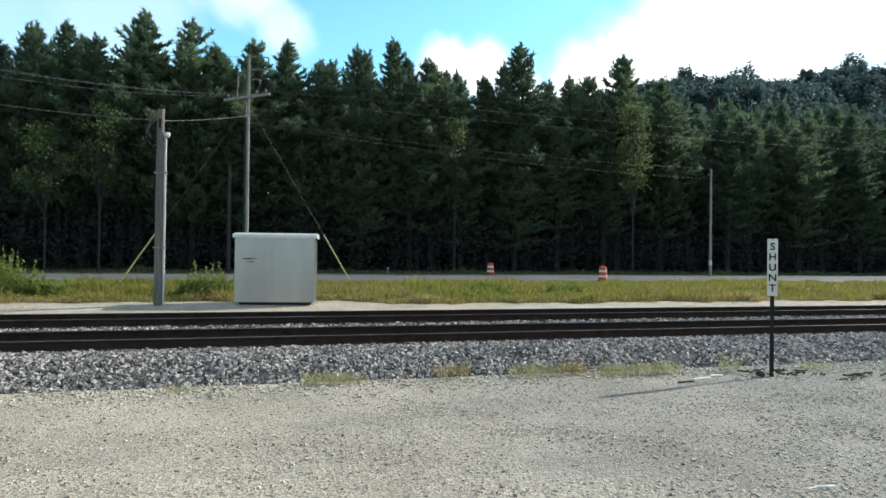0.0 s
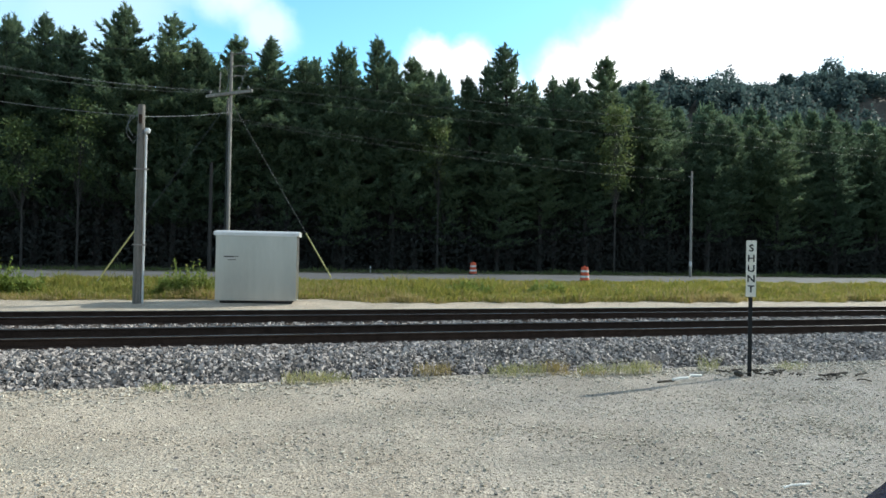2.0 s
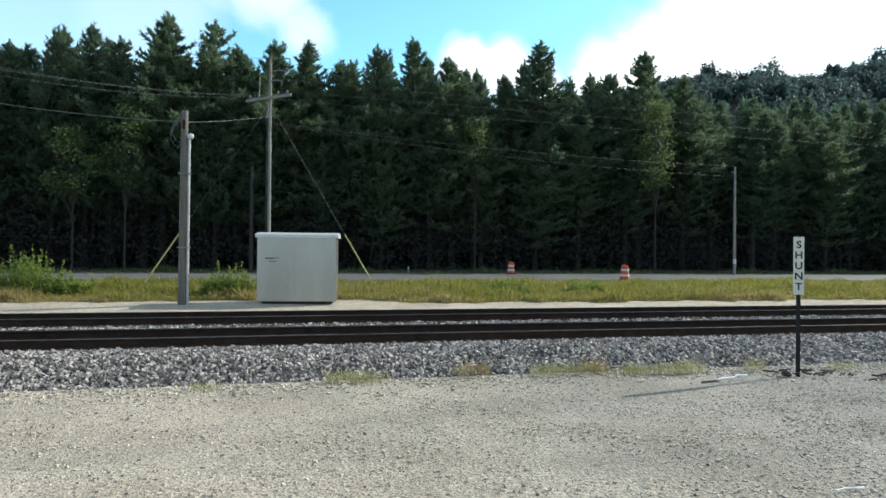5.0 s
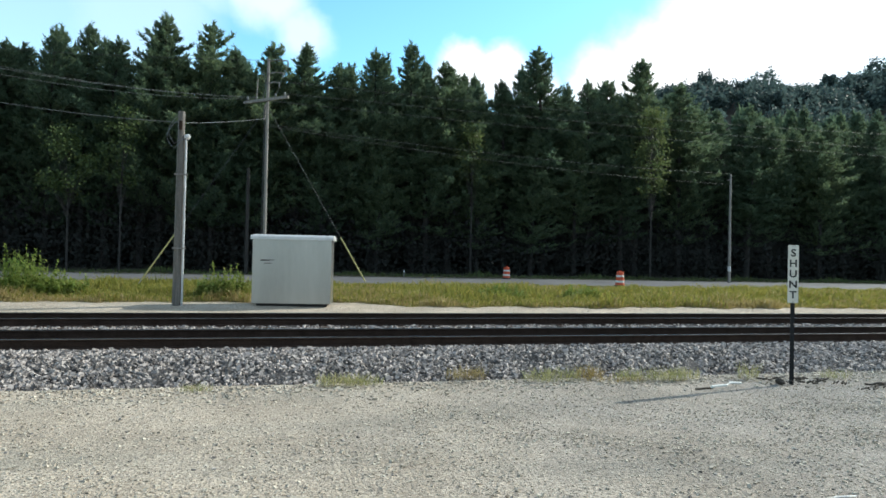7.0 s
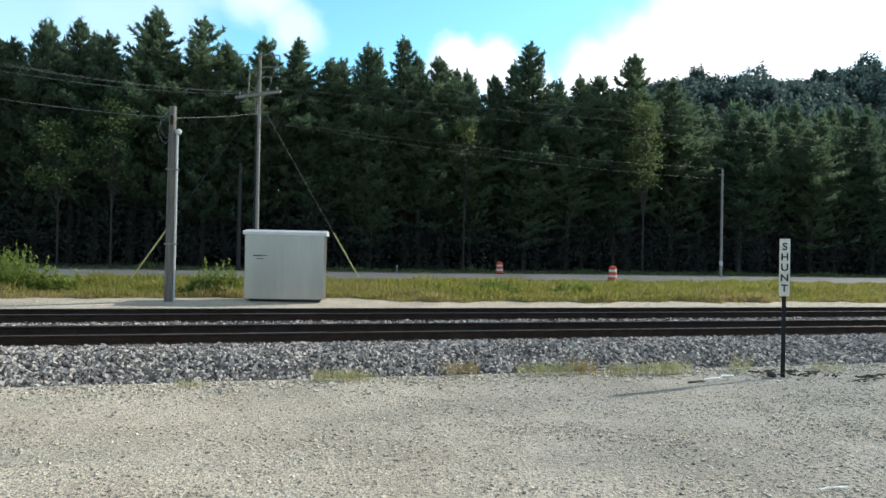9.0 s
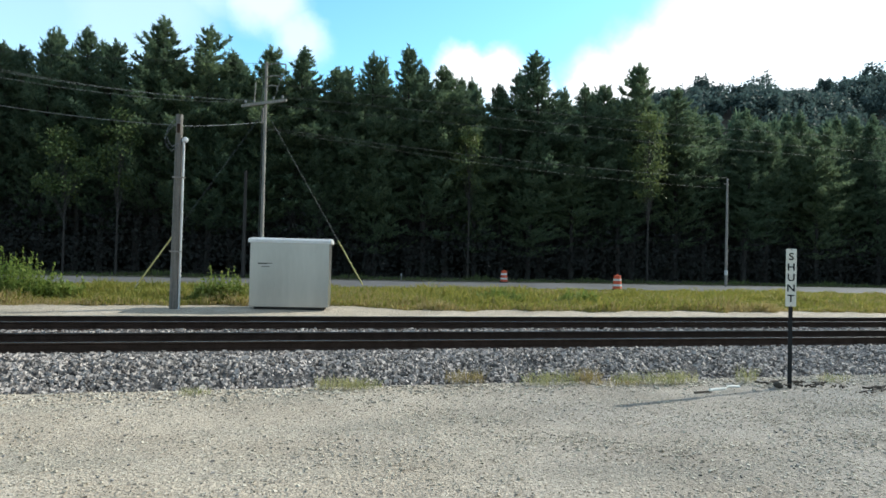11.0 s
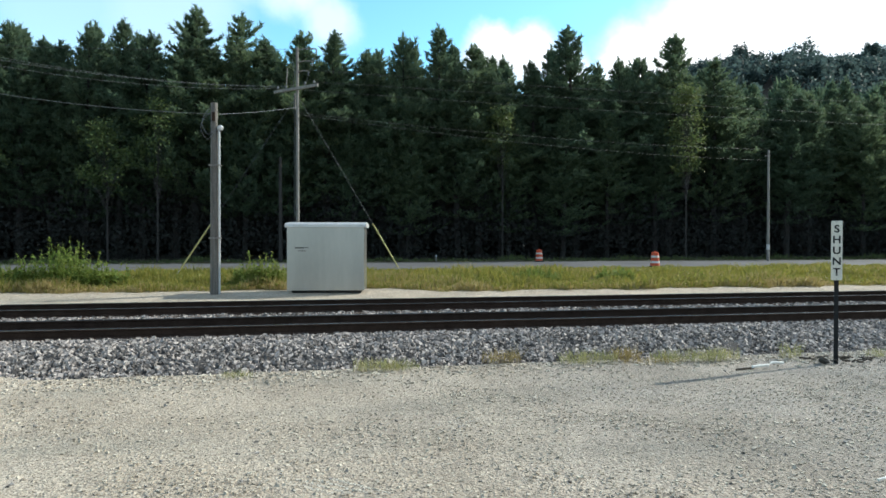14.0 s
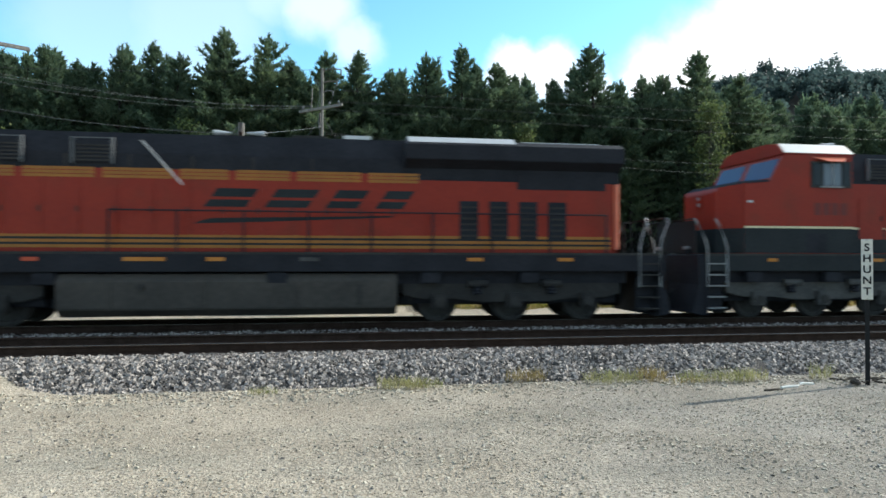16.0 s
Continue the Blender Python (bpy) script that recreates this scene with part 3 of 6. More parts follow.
def build_stones():
    rng = np.random.default_rng(11)
    n = 29000
    x = rng.uniform(-11, 21, n)
    y = 11.1 + 2.0 * rng.random(n) ** 0.9
    on_bank = bed_z(y) + 0.02 > ground_z(x, y)
    x, y = x[on_bank], y[on_bank]
    stones("ballast_stones", x, y, bed_z(y) + 0.008, rng.uniform(0.030, 0.074, len(x)), M_BALLAST, "loose grey ballast stones on the bank's shoulder", "stones", 5)
    n = 9500
    x, y = rng.uniform(-14, 28, n), rng.uniform(15.25, 17.12, n)
    stones("ballast_stones", x, y, bed_z(y) + 0.008, rng.uniform(0.032, 0.072, n), M_BALLAST, "loose grey ballast stones between two tracks", "stones", 6)
    n = 3000
    x = rng.uniform(-12, 22, n)
    y = 11.25 - np.abs(rng.normal(0, 0.45, n))
    stones("strayed_stones", x, y, ground_z(x, y) + 0.008, rng.uniform(0.02, 0.055, n), M_PEBBLE, "strayed pale grey stones at the foot of the bank", "stones", 7, flat=0.6)
    n = 18000
    y = 3.6 + 7.9 * rng.random(n) ** 1.15
    x = y * rng.uniform(-0.62, 1.35, n) + rng.normal(0, 0.3, n)
    stones("lot_pebbles", x, y, ground_z(x, y) + 0.002, rng.uniform(0.007, 0.020, n) * (1 + 1.2 * (rng.random(n) > 0.975)), M_PEBBLE, "pale loose pebbles scattered over the lot", "pebbles", 8, flat=0.45)
    n = 2300
    x = rng.uniform(1.5, 9.5, n)
    y = 7.6 + 0.35 * np.sin(x * 0.8) + np.where(rng.random(n) < 0.5, 0.0, 1.15) + rng.normal(0, 0.26, n) - 0.06 * x
    stones("rut_stones", x, y, ground_z(x, y) + 0.003, rng.uniform(0.010, 0.028, n), M_PEBBLE, "loose stones thrown up along faint wheel ruts", "stones", 10, flat=0.6)
    for n, lo, hi, stone, words, seed in ((16000, 0.012, 0.036, M_PEBBLE, "larger pale lumps lying in streaks over the lot", 12), (1500, 0.012, 0.036, M_GREYSTONE, "dark grey stones strewn over the lot", 13)):
        y = 3.8 + 7.3 * rng.random(n)
        x = y * rng.uniform(-0.62, 1.3, n)
        bare = np.sin(x * 0.75 + 0.8 * y + 1.0) * np.sin(y * 1.9 - 0.25 * x)
        keep = rng.random(n) < np.clip(0.62 + 0.6 * bare, 0.08, 1.0)
        x, y = x[keep], y[keep]
        stones("gravel_lumps", x, y, ground_z(x, y) + 0.004, lo + (hi - lo) * rng.random(len(x)) ** 2, stone, words, "stones", seed, flat=0.6)
    n = 700
    line, k = rng.integers(0, 4, n), rng.random(n)
    x = -0.42 + 0.17 * line + 0.5 * k + rng.normal(0, 0.012, n)
    y = 6.23 - 0.03 * line - 0.46 * k + rng.normal(0, 0.012, n)
    stones("scraped_stones", x, y, ground_z(x, y) + 0.002, rng.uniform(0.006, 0.016, n), M_SCRAPE, "pale crushed stone along fresh scrape marks", "stones", 14, flat=0.35)
    n = 2500
    x, y = rng.uniform(-22, 44, n), rng.uniform(19.4, 26.0, n)
    stones("lane_pebbles", x, y, ground_z(x, y) + 0.003, rng.uniform(0.02, 0.05, n), M_PEBBLE, "pale pebbles on the lane beside the track", "pebbles", 9, flat=0.5)


build_stones()


def build_track(y, words):
    track = thing("railway_track", words, "railway track", kind="structure")
    for side in (-GAUGE / 2, GAUGE / 2):
        rail_mesh(-400, 400, y + side, "rail", track)
    tie = box(-0.115, 0.115, -1.3, 1.3, -0.18, 0.0)
    bmesh.ops.bevel(tie, geom=list(tie.edges), offset=0.012, segments=1, affect="EDGES")
    me = bpy.data.meshes.new("crosstie")
    tie.to_mesh(me)
    tie.free()
    me.materials.append(M_TIE)
    plate = box(-0.10, 0.10, -0.14, 0.14, 0, 0.016)
    pm = bpy.data.meshes.new("tie_plate")
    plate.to_mesh(pm)
    plate.free()
    pm.materials.append(M_RAILSIDE)
    rng = random.Random(int(y * 10))
    for k in range(125):
        x = -20 + k * 0.5 + rng.uniform(-0.02, 0.02)
        t = new("crosstie", me)
        t.parent = track
        t.matrix_basis = pose(x, y + rng.uniform(-0.04, 0.04), RAIL_TOP - 0.195, 0, 0, rng.uniform(-1, 1))
        for side in (-GAUGE / 2, GAUGE / 2):
            p = new("tie_plate", pm)
            p.parent = t
            p.matrix_basis = pose(0, side, 0)
    return track


build_track(TRACKS[0], "near railway track, rusty rails on dark creosoted wooden ties")
build_track(TRACKS[1], "far railway track, rusty rails with bright worn heads")


# ---- signal hut ----
def build_hut():
    """A plain galvanised signal hut with an overhanging lid, on a slab."""
    cx, cy = 0.33, 25.0
    h = thing("signal_hut", "galvanised steel signal hut with a flat overhanging lid", "equipment hut", pose(cx, cy, 0.30, 0, 0, -8.5))
    w, d = 1.40, 0.60
    body = box(-w, w, -d, d, 0.09, 2.42)
    part("body", body, M_GALV, h, bevel=0.012)
    part("base_skid", box(-w + 0.14, w - 0.14, -d + 0.14, d - 0.14, -0.06, 0.10), M_LOCO_GREY, h, "dark steel skid under the hut")
    lid = along([(-d - 0.07, 2.40), (-d - 0.07, 2.50), (-d, 2.545), (0, 2.60), (d, 2.545), (d + 0.07, 2.50), (d + 0.07, 2.40)], -w - 0.08, w + 0.08)
    part("lid", lid, M_GALV_EDGE, h, "pale folded steel lid", bevel=0.008)
    for x in (-w - 0.006, w - 0.034):
        part("corner_trim", box(x, x + 0.04, -d - 0.006, -d + 0.04, 0.09, 2.39), M_GALV, h)
    for x, zz in ((-0.5, 0), (0.0, 0.0), (0.5, 0)):
        part("panel_seam", box(x - 0.004, x + 0.004, -d - 0.004, -d, 0.10, 2.38), M_GALV, h)
    for x in (-w - 0.02, w - 0.04):
        part("lifting_lug", box(x, x + 0.06, -d - 0.11, -d - 0.07, 2.40, 2.48), M_GALV_EDGE, h, bevel=0.006)
    bars = bmesh.new()
    for x0, x1, z in ((-1.12, -0.62, 1.66), (-1.12, -0.80, 1.64), (-1.0, -0.72, 1.54)):
        box(x0, x1, -d - 0.004, -d + 0.01, z - 0.012, z + 0.012, bars)
    part("stencil_bars", bars, M_LOCO_GREY, h, "dark illegible stencilled lines")
    part("hinge_rail", box(-w - 0.035, -w, -0.2, 0.2, 1.1, 2.0), M_GALV, h, bevel=0.006)
    return h


build_hut()


# ---- poles and wires ----
def build_service_pole():
    p = thing("service_pole", "weathered wooden pole with a grey conduit strapped to it", "utility pole", pose(-3.70, 24.7, 0.28, 0, 0.2, 0))
    part("shaft", tube((0, 0, -0.3), (0, 0, 6.86), 0.145, 0.118, 16), M_POLE_DARK, p, smooth=False)
    part("conduit", pipe([(0.19, -0.06, 0), (0.18, -0.06, 5.75), (0.17, -0.06, 5.9)], 0.038, 10), M_CONDUIT, p, "pale grey conduit")
    part("weatherhead", lathe([(0.02, -0.1), (0.09, -0.06), (0.11, 0.02), (0.08, 0.1), (0.02, 0.13)], 12), M_CONDUIT, p).matrix_basis = pose(0.2, -0.06, 5.95, 0, 50, 0)
    for z in (2.0, 4.6):
        part("strap", box(-0.17, 0.27, -0.17, -0.10, z, z + 0.05), M_POLE, p)
    part("top_bracket", box(-0.05, 0.05, -0.20, 0.0, 6.2, 6.5), M_RAILSIDE, p)
    for dz, out in ((0.0, 0.42), (0.18, 0.36)):
        loop = [(-0.10 - out * math.sin(math.pi * i / 10) * 0.8, -0.16, 6.5 - 1.1 * i / 10 + dz) for i in range(11)]
        loop[-1] = (0.17, -0.08, 5.98)
        part("drip_loop", pipe(loop, 0.011, 5), M_WIRE_PALE, p)
    return p


UP = Vector((-1.05, 34.2, 0.45))
UP_TOP = 12.0
TOP_END = (-21.5, 36.5, 12.0)
LINE_A, LINE_B, LINE_C = (54.84, 46.36, 13.8), (54.86, 46.4, 12.35), (54.9, 46.4, 11.8)
LEFT = Vector((-13.5, 27.1, 0.36))


def build_line_pole(base, top, name_label, full):
    p = thing("utility_pole", name_label, "utility pole", pose(*base))
    h = top - base.z
    part("shaft", tube((0, 0, -0.4), (0, 0, h), 0.095, 0.07, 14), M_POLE, p)
    arm_z = (9.9 if full else 10.4) - base.z
    d = Vector((1.13, -1.04, 0)).normalized() if full else Vector((0.82, 0.57, 0)).normalized()
    arm = box(-1.5, 1.5, -0.055, 0.055, -0.07, 0.07)
    a = part("crossarm", arm, M_POLE, p, bevel=0.008)
    a.matrix_basis = Matrix.Translation((0, 0, arm_z)) @ pose(0, 0, 0, 0, 0, math.degrees(math.atan2(d.y, d.x))) @ pose(0, -0.13, 0)
    for u in ((-1.25, -0.65, 0.65, 1.25) if full else ()):
        i = part("insulator", lathe([(0.02, 0.06), (0.02, 0.12), (0.06, 0.13), (0.065, 0.2), (0.035, 0.23), (0.03, 0.27)], 10), M_POST_GREY, a)
        i.matrix_basis = pose(u, 0, 0)
    for s in (() if full else (-1, 1)):
        part("arm_brace", tube(d * (s * 0.75) + Vector((0, 0, arm_z - 0.05)), (0, 0, arm_z - 0.75), 0.018, seg=6), M_CONDUIT, p)
    if full:
        for z, ln in ((h - 0.12, 0.95), (h - 1.25, 0.55), (h - 0.75, 0.75)):
            part("side_bracket", pipe([(0, 0, z), (ln * 0.5, -0.2, z + 0.05), (ln, -0.35, z)], 0.03, 6), M_POLE, p)
            i = part("insulator", lathe([(0.02, -0.12), (0.035, -0.08), (0.035, 0.08), (0.02, 0.12)], 8), M_POST_GREY, p)
            i.matrix_basis = pose(ln, -0.35, z - 0.12)
        part("fuse_cutout", tube((-0.55, 0.2, arm_z + 0.1), (-0.5, 0.2, arm_z + 1.1), 0.03, seg=6), M_POLE, p)
        part("fuse_cutout", tube((-0.15, 0.1, arm_z - 1.0), (-0.12, 0.1, arm_z - 0.2), 0.05, seg=8), M_POLE, p)
        jump = [(0.95 - 0.5 * i / 8, -0.35 + 0.1 * math.sin(i), h - 0.2 - 1.6 * i / 8) for i in range(9)]
        part("jumper_wire", pipe(jump, 0.014, 4), M_WIRE_PALE, p)
        jump = [(-0.25 + 0.12 * math.sin(math.pi * i / 8), 0, h - 0.6 - 1.5 * i / 8) for i in range(9)]
        part("jumper_wire", pipe(jump, 0.014, 4), M_WIRE_PALE, p)
        part("riser", tube((-0.16, -0.02, 1.0), (-0.13, -0.02, arm_z - 0.3), 0.022, seg=6), M_WIRE, p)
    return p


def build_guy(foot, words):
    top = Vector((UP.x, UP.y, 9.6))
    foot = Vector(foot)
    g = thing("guy_wire", words, "guy wire", pose(0, 0, 0))
    part("strand", tube(foot, top, 0.011, seg=5), M_WIRE_FAR, g)
    d = (top - foot).normalized()
    part("guard", tube(foot + d * 0.5, foot + d * 3.1, 0.036, seg=8), M_YELLOW, g, "yellow plastic guard sleeve")
    part("anchor_rod", tube(foot - d * 0.3, foot + d * 0.55, 0.02, seg=6), M_GALV, g)


def build_lines():
    build_service_pole()
    build_line_pole(UP, UP_TOP, "grey weathered utility pole with crossarm and fuse gear", True)
    build_line_pole(LEFT, 11.0, "weathered utility pole with a wooden crossarm beside the lane", False)
    build_guy((4.3, 34.0, 0.42), "guy wire with a yellow guard, anchored in the grass")
    build_guy((-6.75, 33.0, 0.42), "guy wire with a yellow guard, running down beside the lane")
    d = Vector((1.13, -1.04, 0)).normalized()
    for u, r, s in ((-1.25, 0.007, 0.45), (-0.65, 0.007, 0.36), (-0.25, 0.006, 0.42)):
        a = UP + d * u
        b = LEFT + d * u
        w = part("power_line", sagging((a.x, a.y, 10.1), (b.x, b.y, 9.4 + 0.1 * u), s, r), M_WIRE_PALE)
        tagged(w, "sagging aluminium power line between two poles", "power line", group="power lines")
        off = (b - a) * 1.0
        w = part("power_line", sagging((b.x, b.y, 9.4 + 0.1 * u), (b.x + off.x, b.y + off.y, 9.7), s, r), M_WIRE_PALE)
        tagged(w, "aluminium power line leading on past the pole", "power line", group="power lines")
    w = part("power_line", sagging((UP.x + 0.95, UP.y - 0.35, 11.9), TOP_END, 0.25, 0.009), M_WIRE)
    tagged(w, "thin dark top wire between two poles", "power line", group="power lines")
    w = part("service_drop", sagging((UP.x, UP.y, 9.0), (-3.6, 24.75, 6.75), 0.06, 0.009), M_WIRE_PALE)
    tagged(w, "service cable dropping to the wooden pole", "cable", group="power lines")
    w = part("service_drop", sagging((-3.6, 24.7, 6.75), (LEFT.x, LEFT.y, 7.95), 0.2, 0.009), M_WIRE_PALE)
    tagged(w, "service cable running on from the wooden pole", "cable", group="power lines")
    for u, z0, end, sag in ((0.9, 10.75, LINE_A, 0.35), (1.25, 10.1, LINE_B, 0.05), (-1.25, 10.1, LINE_C, 0.25), (0.0, 8.7, (34.2, 45.3, 9.3), 0.35), (0.1, 8.6, (34.2, 45.3, 8.45), 0.4)):
        a = UP + d * u
        w = part("power_line", sagging((a.x, a.y, z0), end, sag, 0.0075, steps=26), M_WIRE_FAR)
        tagged(w, "long thin power line before the pines", "power line", group="power lines")
    far = Vector((34.2, 45.3, 0.55))
    p = thing("roadside_pole", "slim grey roadside pole with a small lamp bracket", "utility pole", pose(*far))
    part("shaft", tube((0, 0, 0), (0, 0, 8.7), 0.11, 0.075, 10), M_POLE, p)
    part("bracket", box(-0.3, 0.12, -0.03, 0.03, 8.2, 8.28), M_POLE, p)
    part("marker_band", tube((0, 0, 1.0), (0, 0, 1.4), 0.125, seg=10), M_CONDUIT, p)
    p = thing("bare_pole", "dark bare wooden pole at the wood's edge", "utility pole", pose(-2.85, 51.5, 0.6))
    part("shaft", tube((0, 0, 0), (0, 0, 8.0), 0.15, 0.11, 10), M_BARK, p)


build_lines()


# ---- shunt sign ----
def letter(ch, size, at, parent, material):
    cu = bpy.data.curves.new("letter", "FONT")
    cu.body, cu.size, cu.align_x, cu.align_y, cu.extrude, cu.offset = ch, size, "CENTER", "CENTER", 0.002, 0.004
    tmp = bpy.data.objects.new("tmp", cu)
    scene.collection.objects.link(tmp)
    bpy.context.view_layer.update()
    me = bpy.data.meshes.new_from_object(tmp)
    bpy.data.objects.remove(tmp)
    me.materials.clear()
    ob = link_mesh("letter", me, material, parent, "black painted letter " + ch)
    ob.matrix_basis = at
    return ob


def build_sign():
    s = thing("shunt_sign", "white vertical sign reading SHUNT on a dark steel post", "sign", pose(9.08, 10.24, 0.0, 0, 0, -38))
    part("post", box(-0.035, 0.035, -0.03, 0.03, -0.2, 2.52), M_BLACK, s, "dark steel post", bevel=0.006)
    part("board", box(-0.088, 0.088, -0.055, -0.035, 1.50, 2.56), M_SIGN, s, "white painted board", bevel=0.006)
    for k, ch in enumerate("SHUNT"):
        letter(ch, 0.185, Matrix.Translation((0, -0.058, 2.41 - k * 0.192)) @ pose(0, 0, 0, 90, 0, 0), s, M_BLACK)
    for z in (1.515, 2.547):
        part("bolt", tube((0, -0.060, z), (0, -0.05, z), 0.007, seg=8), M_RAILSIDE, s)


build_sign()


# ---- road drums ----
def build_drum():
    d = thing("traffic_drum", "orange and white striped traffic drum on a rubber base", "traffic drum", group="traffic drums")
    prof = [(0.29, 0.06), (0.285, 0.22), (0.275, 0.23), (0.27, 0.39), (0.26, 0.40), (0.255, 0.56), (0.245, 0.57), (0.24, 0.73), (0.23, 0.74), (0.22, 0.92), (0.12, 0.94)]
    part("body", lathe(prof, 20), M_DRUM_ORANGE, d, smooth=False)
    for z, r in ((0.25, 0.279), (0.59, 0.249)):
        part("reflective_band", lathe([(r, z), (r - 0.006, z + 0.13)], 20), M_DRUM_WHITE, d, "white reflective band")
    part("base_ring", lathe([(0.36, 0.0), (0.36, 0.05), (0.30, 0.09)], 20), M_RUBBER, d, "black rubber base ring")
    part("handle", box(-0.07, 0.07, -0.015, 0.015, 0.93, 1.0), M_DRUM_ORANGE, d, bevel=0.005)
    return d


drum = build_drum()
drum.matrix_basis = pose(20.56, 37.7, 0.585)
copy_thing(drum, pose(16.71, 48.4, 0.60, 0, 0, 40))
copy_thing(drum, pose(-20.4, 46.4, 0.63, 0, 0, 80))


# ---- grass, weeds, debris ----
def blades(name, x, y, z, h, material, label, category, seed, wide=0.014, lean=0.35, parent=None):
    rng = np.random.default_rng(seed)
    n = len(x)
    a = rng.uniform(0, 2 * math.pi, n)
    side = np.stack([np.cos(a), np.sin(a), 0 * a], 1) * (wide * rng.uniform(0.6, 1.4, n))[:, None]
    b = rng.uniform(0, 2 * math.pi, n)
    tip = np.stack([np.cos(b) * lean * h * rng.random(n), np.sin(b) * lean * h * rng.random(n), h], 1)
    base = np.stack([x, y, z], 1)
    mid = base + tip * np.array([0.35, 0.35, 0.6])
    v = np.stack([base - side * 0.6, mid + side, base + tip, mid - side], 1).reshape(-1, 3)
    k = np.arange(n) * 4
    f = np.stack([k, k + 1, k + 2, k + 3], 1)
    ob = raw(name, v, f, material, parent)
    if parent is None:
        tagged(ob, label, category, kind="stuff")
    return ob


def build_verge():
    rng = np.random.default_rng(21)
    n = 190000
    x = rng.uniform(-26, 62, n)
    u = rng.random(n) ** 1.45
    edge = verge_edge(x)
    y = edge + (37.2 - edge) * u
    patch = 0.5 + 0.5 * np.sin(x * 0.5 + 2 * np.sin(y * 0.4)) * np.sin(y * 0.7 + x * 0.13)
    clump = np.clip(np.sin(x * 1.7 + 1.4 * np.sin(y * 1.1)) * np.sin(y * 1.5 + 0.6 * np.sin(x * 0.8)), 0, 1)
    h = (0.17 + 0.30 * patch ** 2 + 0.26 * clump) * rng.uniform(0.45, 1.3, n) * np.where(u < 0.012, 0.5, 1) * np.where(y > 34, 0.55, 1.0)
    swath = np.sin(x * 0.33 + 1.0) * np.sin(x * 0.11 + y * 0.25) + 0.45 * np.sin(x * 0.9 + y * 0.6)
    chance = 0.08 + 0.42 * smooth01(swath, 0.0, 0.7) + 0.42 * (1 - smooth01(u, 0.0, 0.12))
    dry = rng.random(n) < chance
    z = ground_z(x, y) - 0.02
    blades("verge_grass", x[~dry], y[~dry], z[~dry], h[~dry], M_GRASS, "unmown green and yellow grass on the verge", "grass", 22, wide=0.019, lean=0.9)
    blades("verge_grass", x[dry], y[dry], z[dry], h[dry] * 0.9, M_DRYGRASS, "dry tawny grass among the green on the verge", "grass", 23, wide=0.016, lean=0.9)
    n = 9000
    x, y = rng.uniform(-50, 75, n), 50.6 + 2.5 * rng.random(n)
    tall = np.clip(np.sin(x * 0.9) * np.sin(x * 0.37 + 2), 0, 1)
    blades("roadside_weeds", x, y, ground_z(x, y) - 0.02, rng.uniform(0.08, 0.3, n) + 0.45 * tall * rng.random(n), M_LEAF, "low weeds along the road's far edge", "weeds", 24, wide=0.03)


build_verge()


def tuft(x, y, r, h, n, material, label, seed):
    n, h = int(n * 1.4), h * 1.35
    rng = np.random.default_rng(seed)
    a, q = rng.uniform(0, 6.28, n), r * np.sqrt(rng.random(n))
    px, py = x + q * np.cos(a) * 1.15, y + 0.5 * q * np.sin(a)
    return blades("grass_tuft", px, py, ground_z(px, py), h * rng.uniform(0.4, 1.2, n), material, label, "grass tuft", seed + 1, wide=0.004, lean=0.9)


for k, (x, y, r, h, n, dry) in enumerate(((-1.31, 10.94, 0.22, 0.10, 90, 0), (0.92, 11.07, 0.36, 0.17, 190, 0), (1.38, 11.06, 0.26, 0.14, 110, 1), (3.2, 11.35, 0.34, 0.20, 130, 1),
                                          (4.75, 11.1, 0.50, 0.18, 230, 1), (5.5, 11.15, 0.26, 0.22, 120, 1), (6.35, 10.95, 0.42, 0.17, 170, 1), (6.95, 10.8, 0.30, 0.20, 140, 0), (7.4, 10.9, 0.2, 0.18, 60, 0), (8.55, 10.75, 0.22, 0.25, 60, 0), (10.4, 10.6, 0.3, 0.15, 70, 1), (5.9, 10.9, 0.55, 0.08, 120, 1))):
    tuft(x, y, r, h, n, M_DRYGRASS if dry and k % 2 else M_TUFT, "dry straw-coloured grass tuft growing in the gravel" if dry else "small green grass tuft growing in the gravel", 40 + 3 * k)


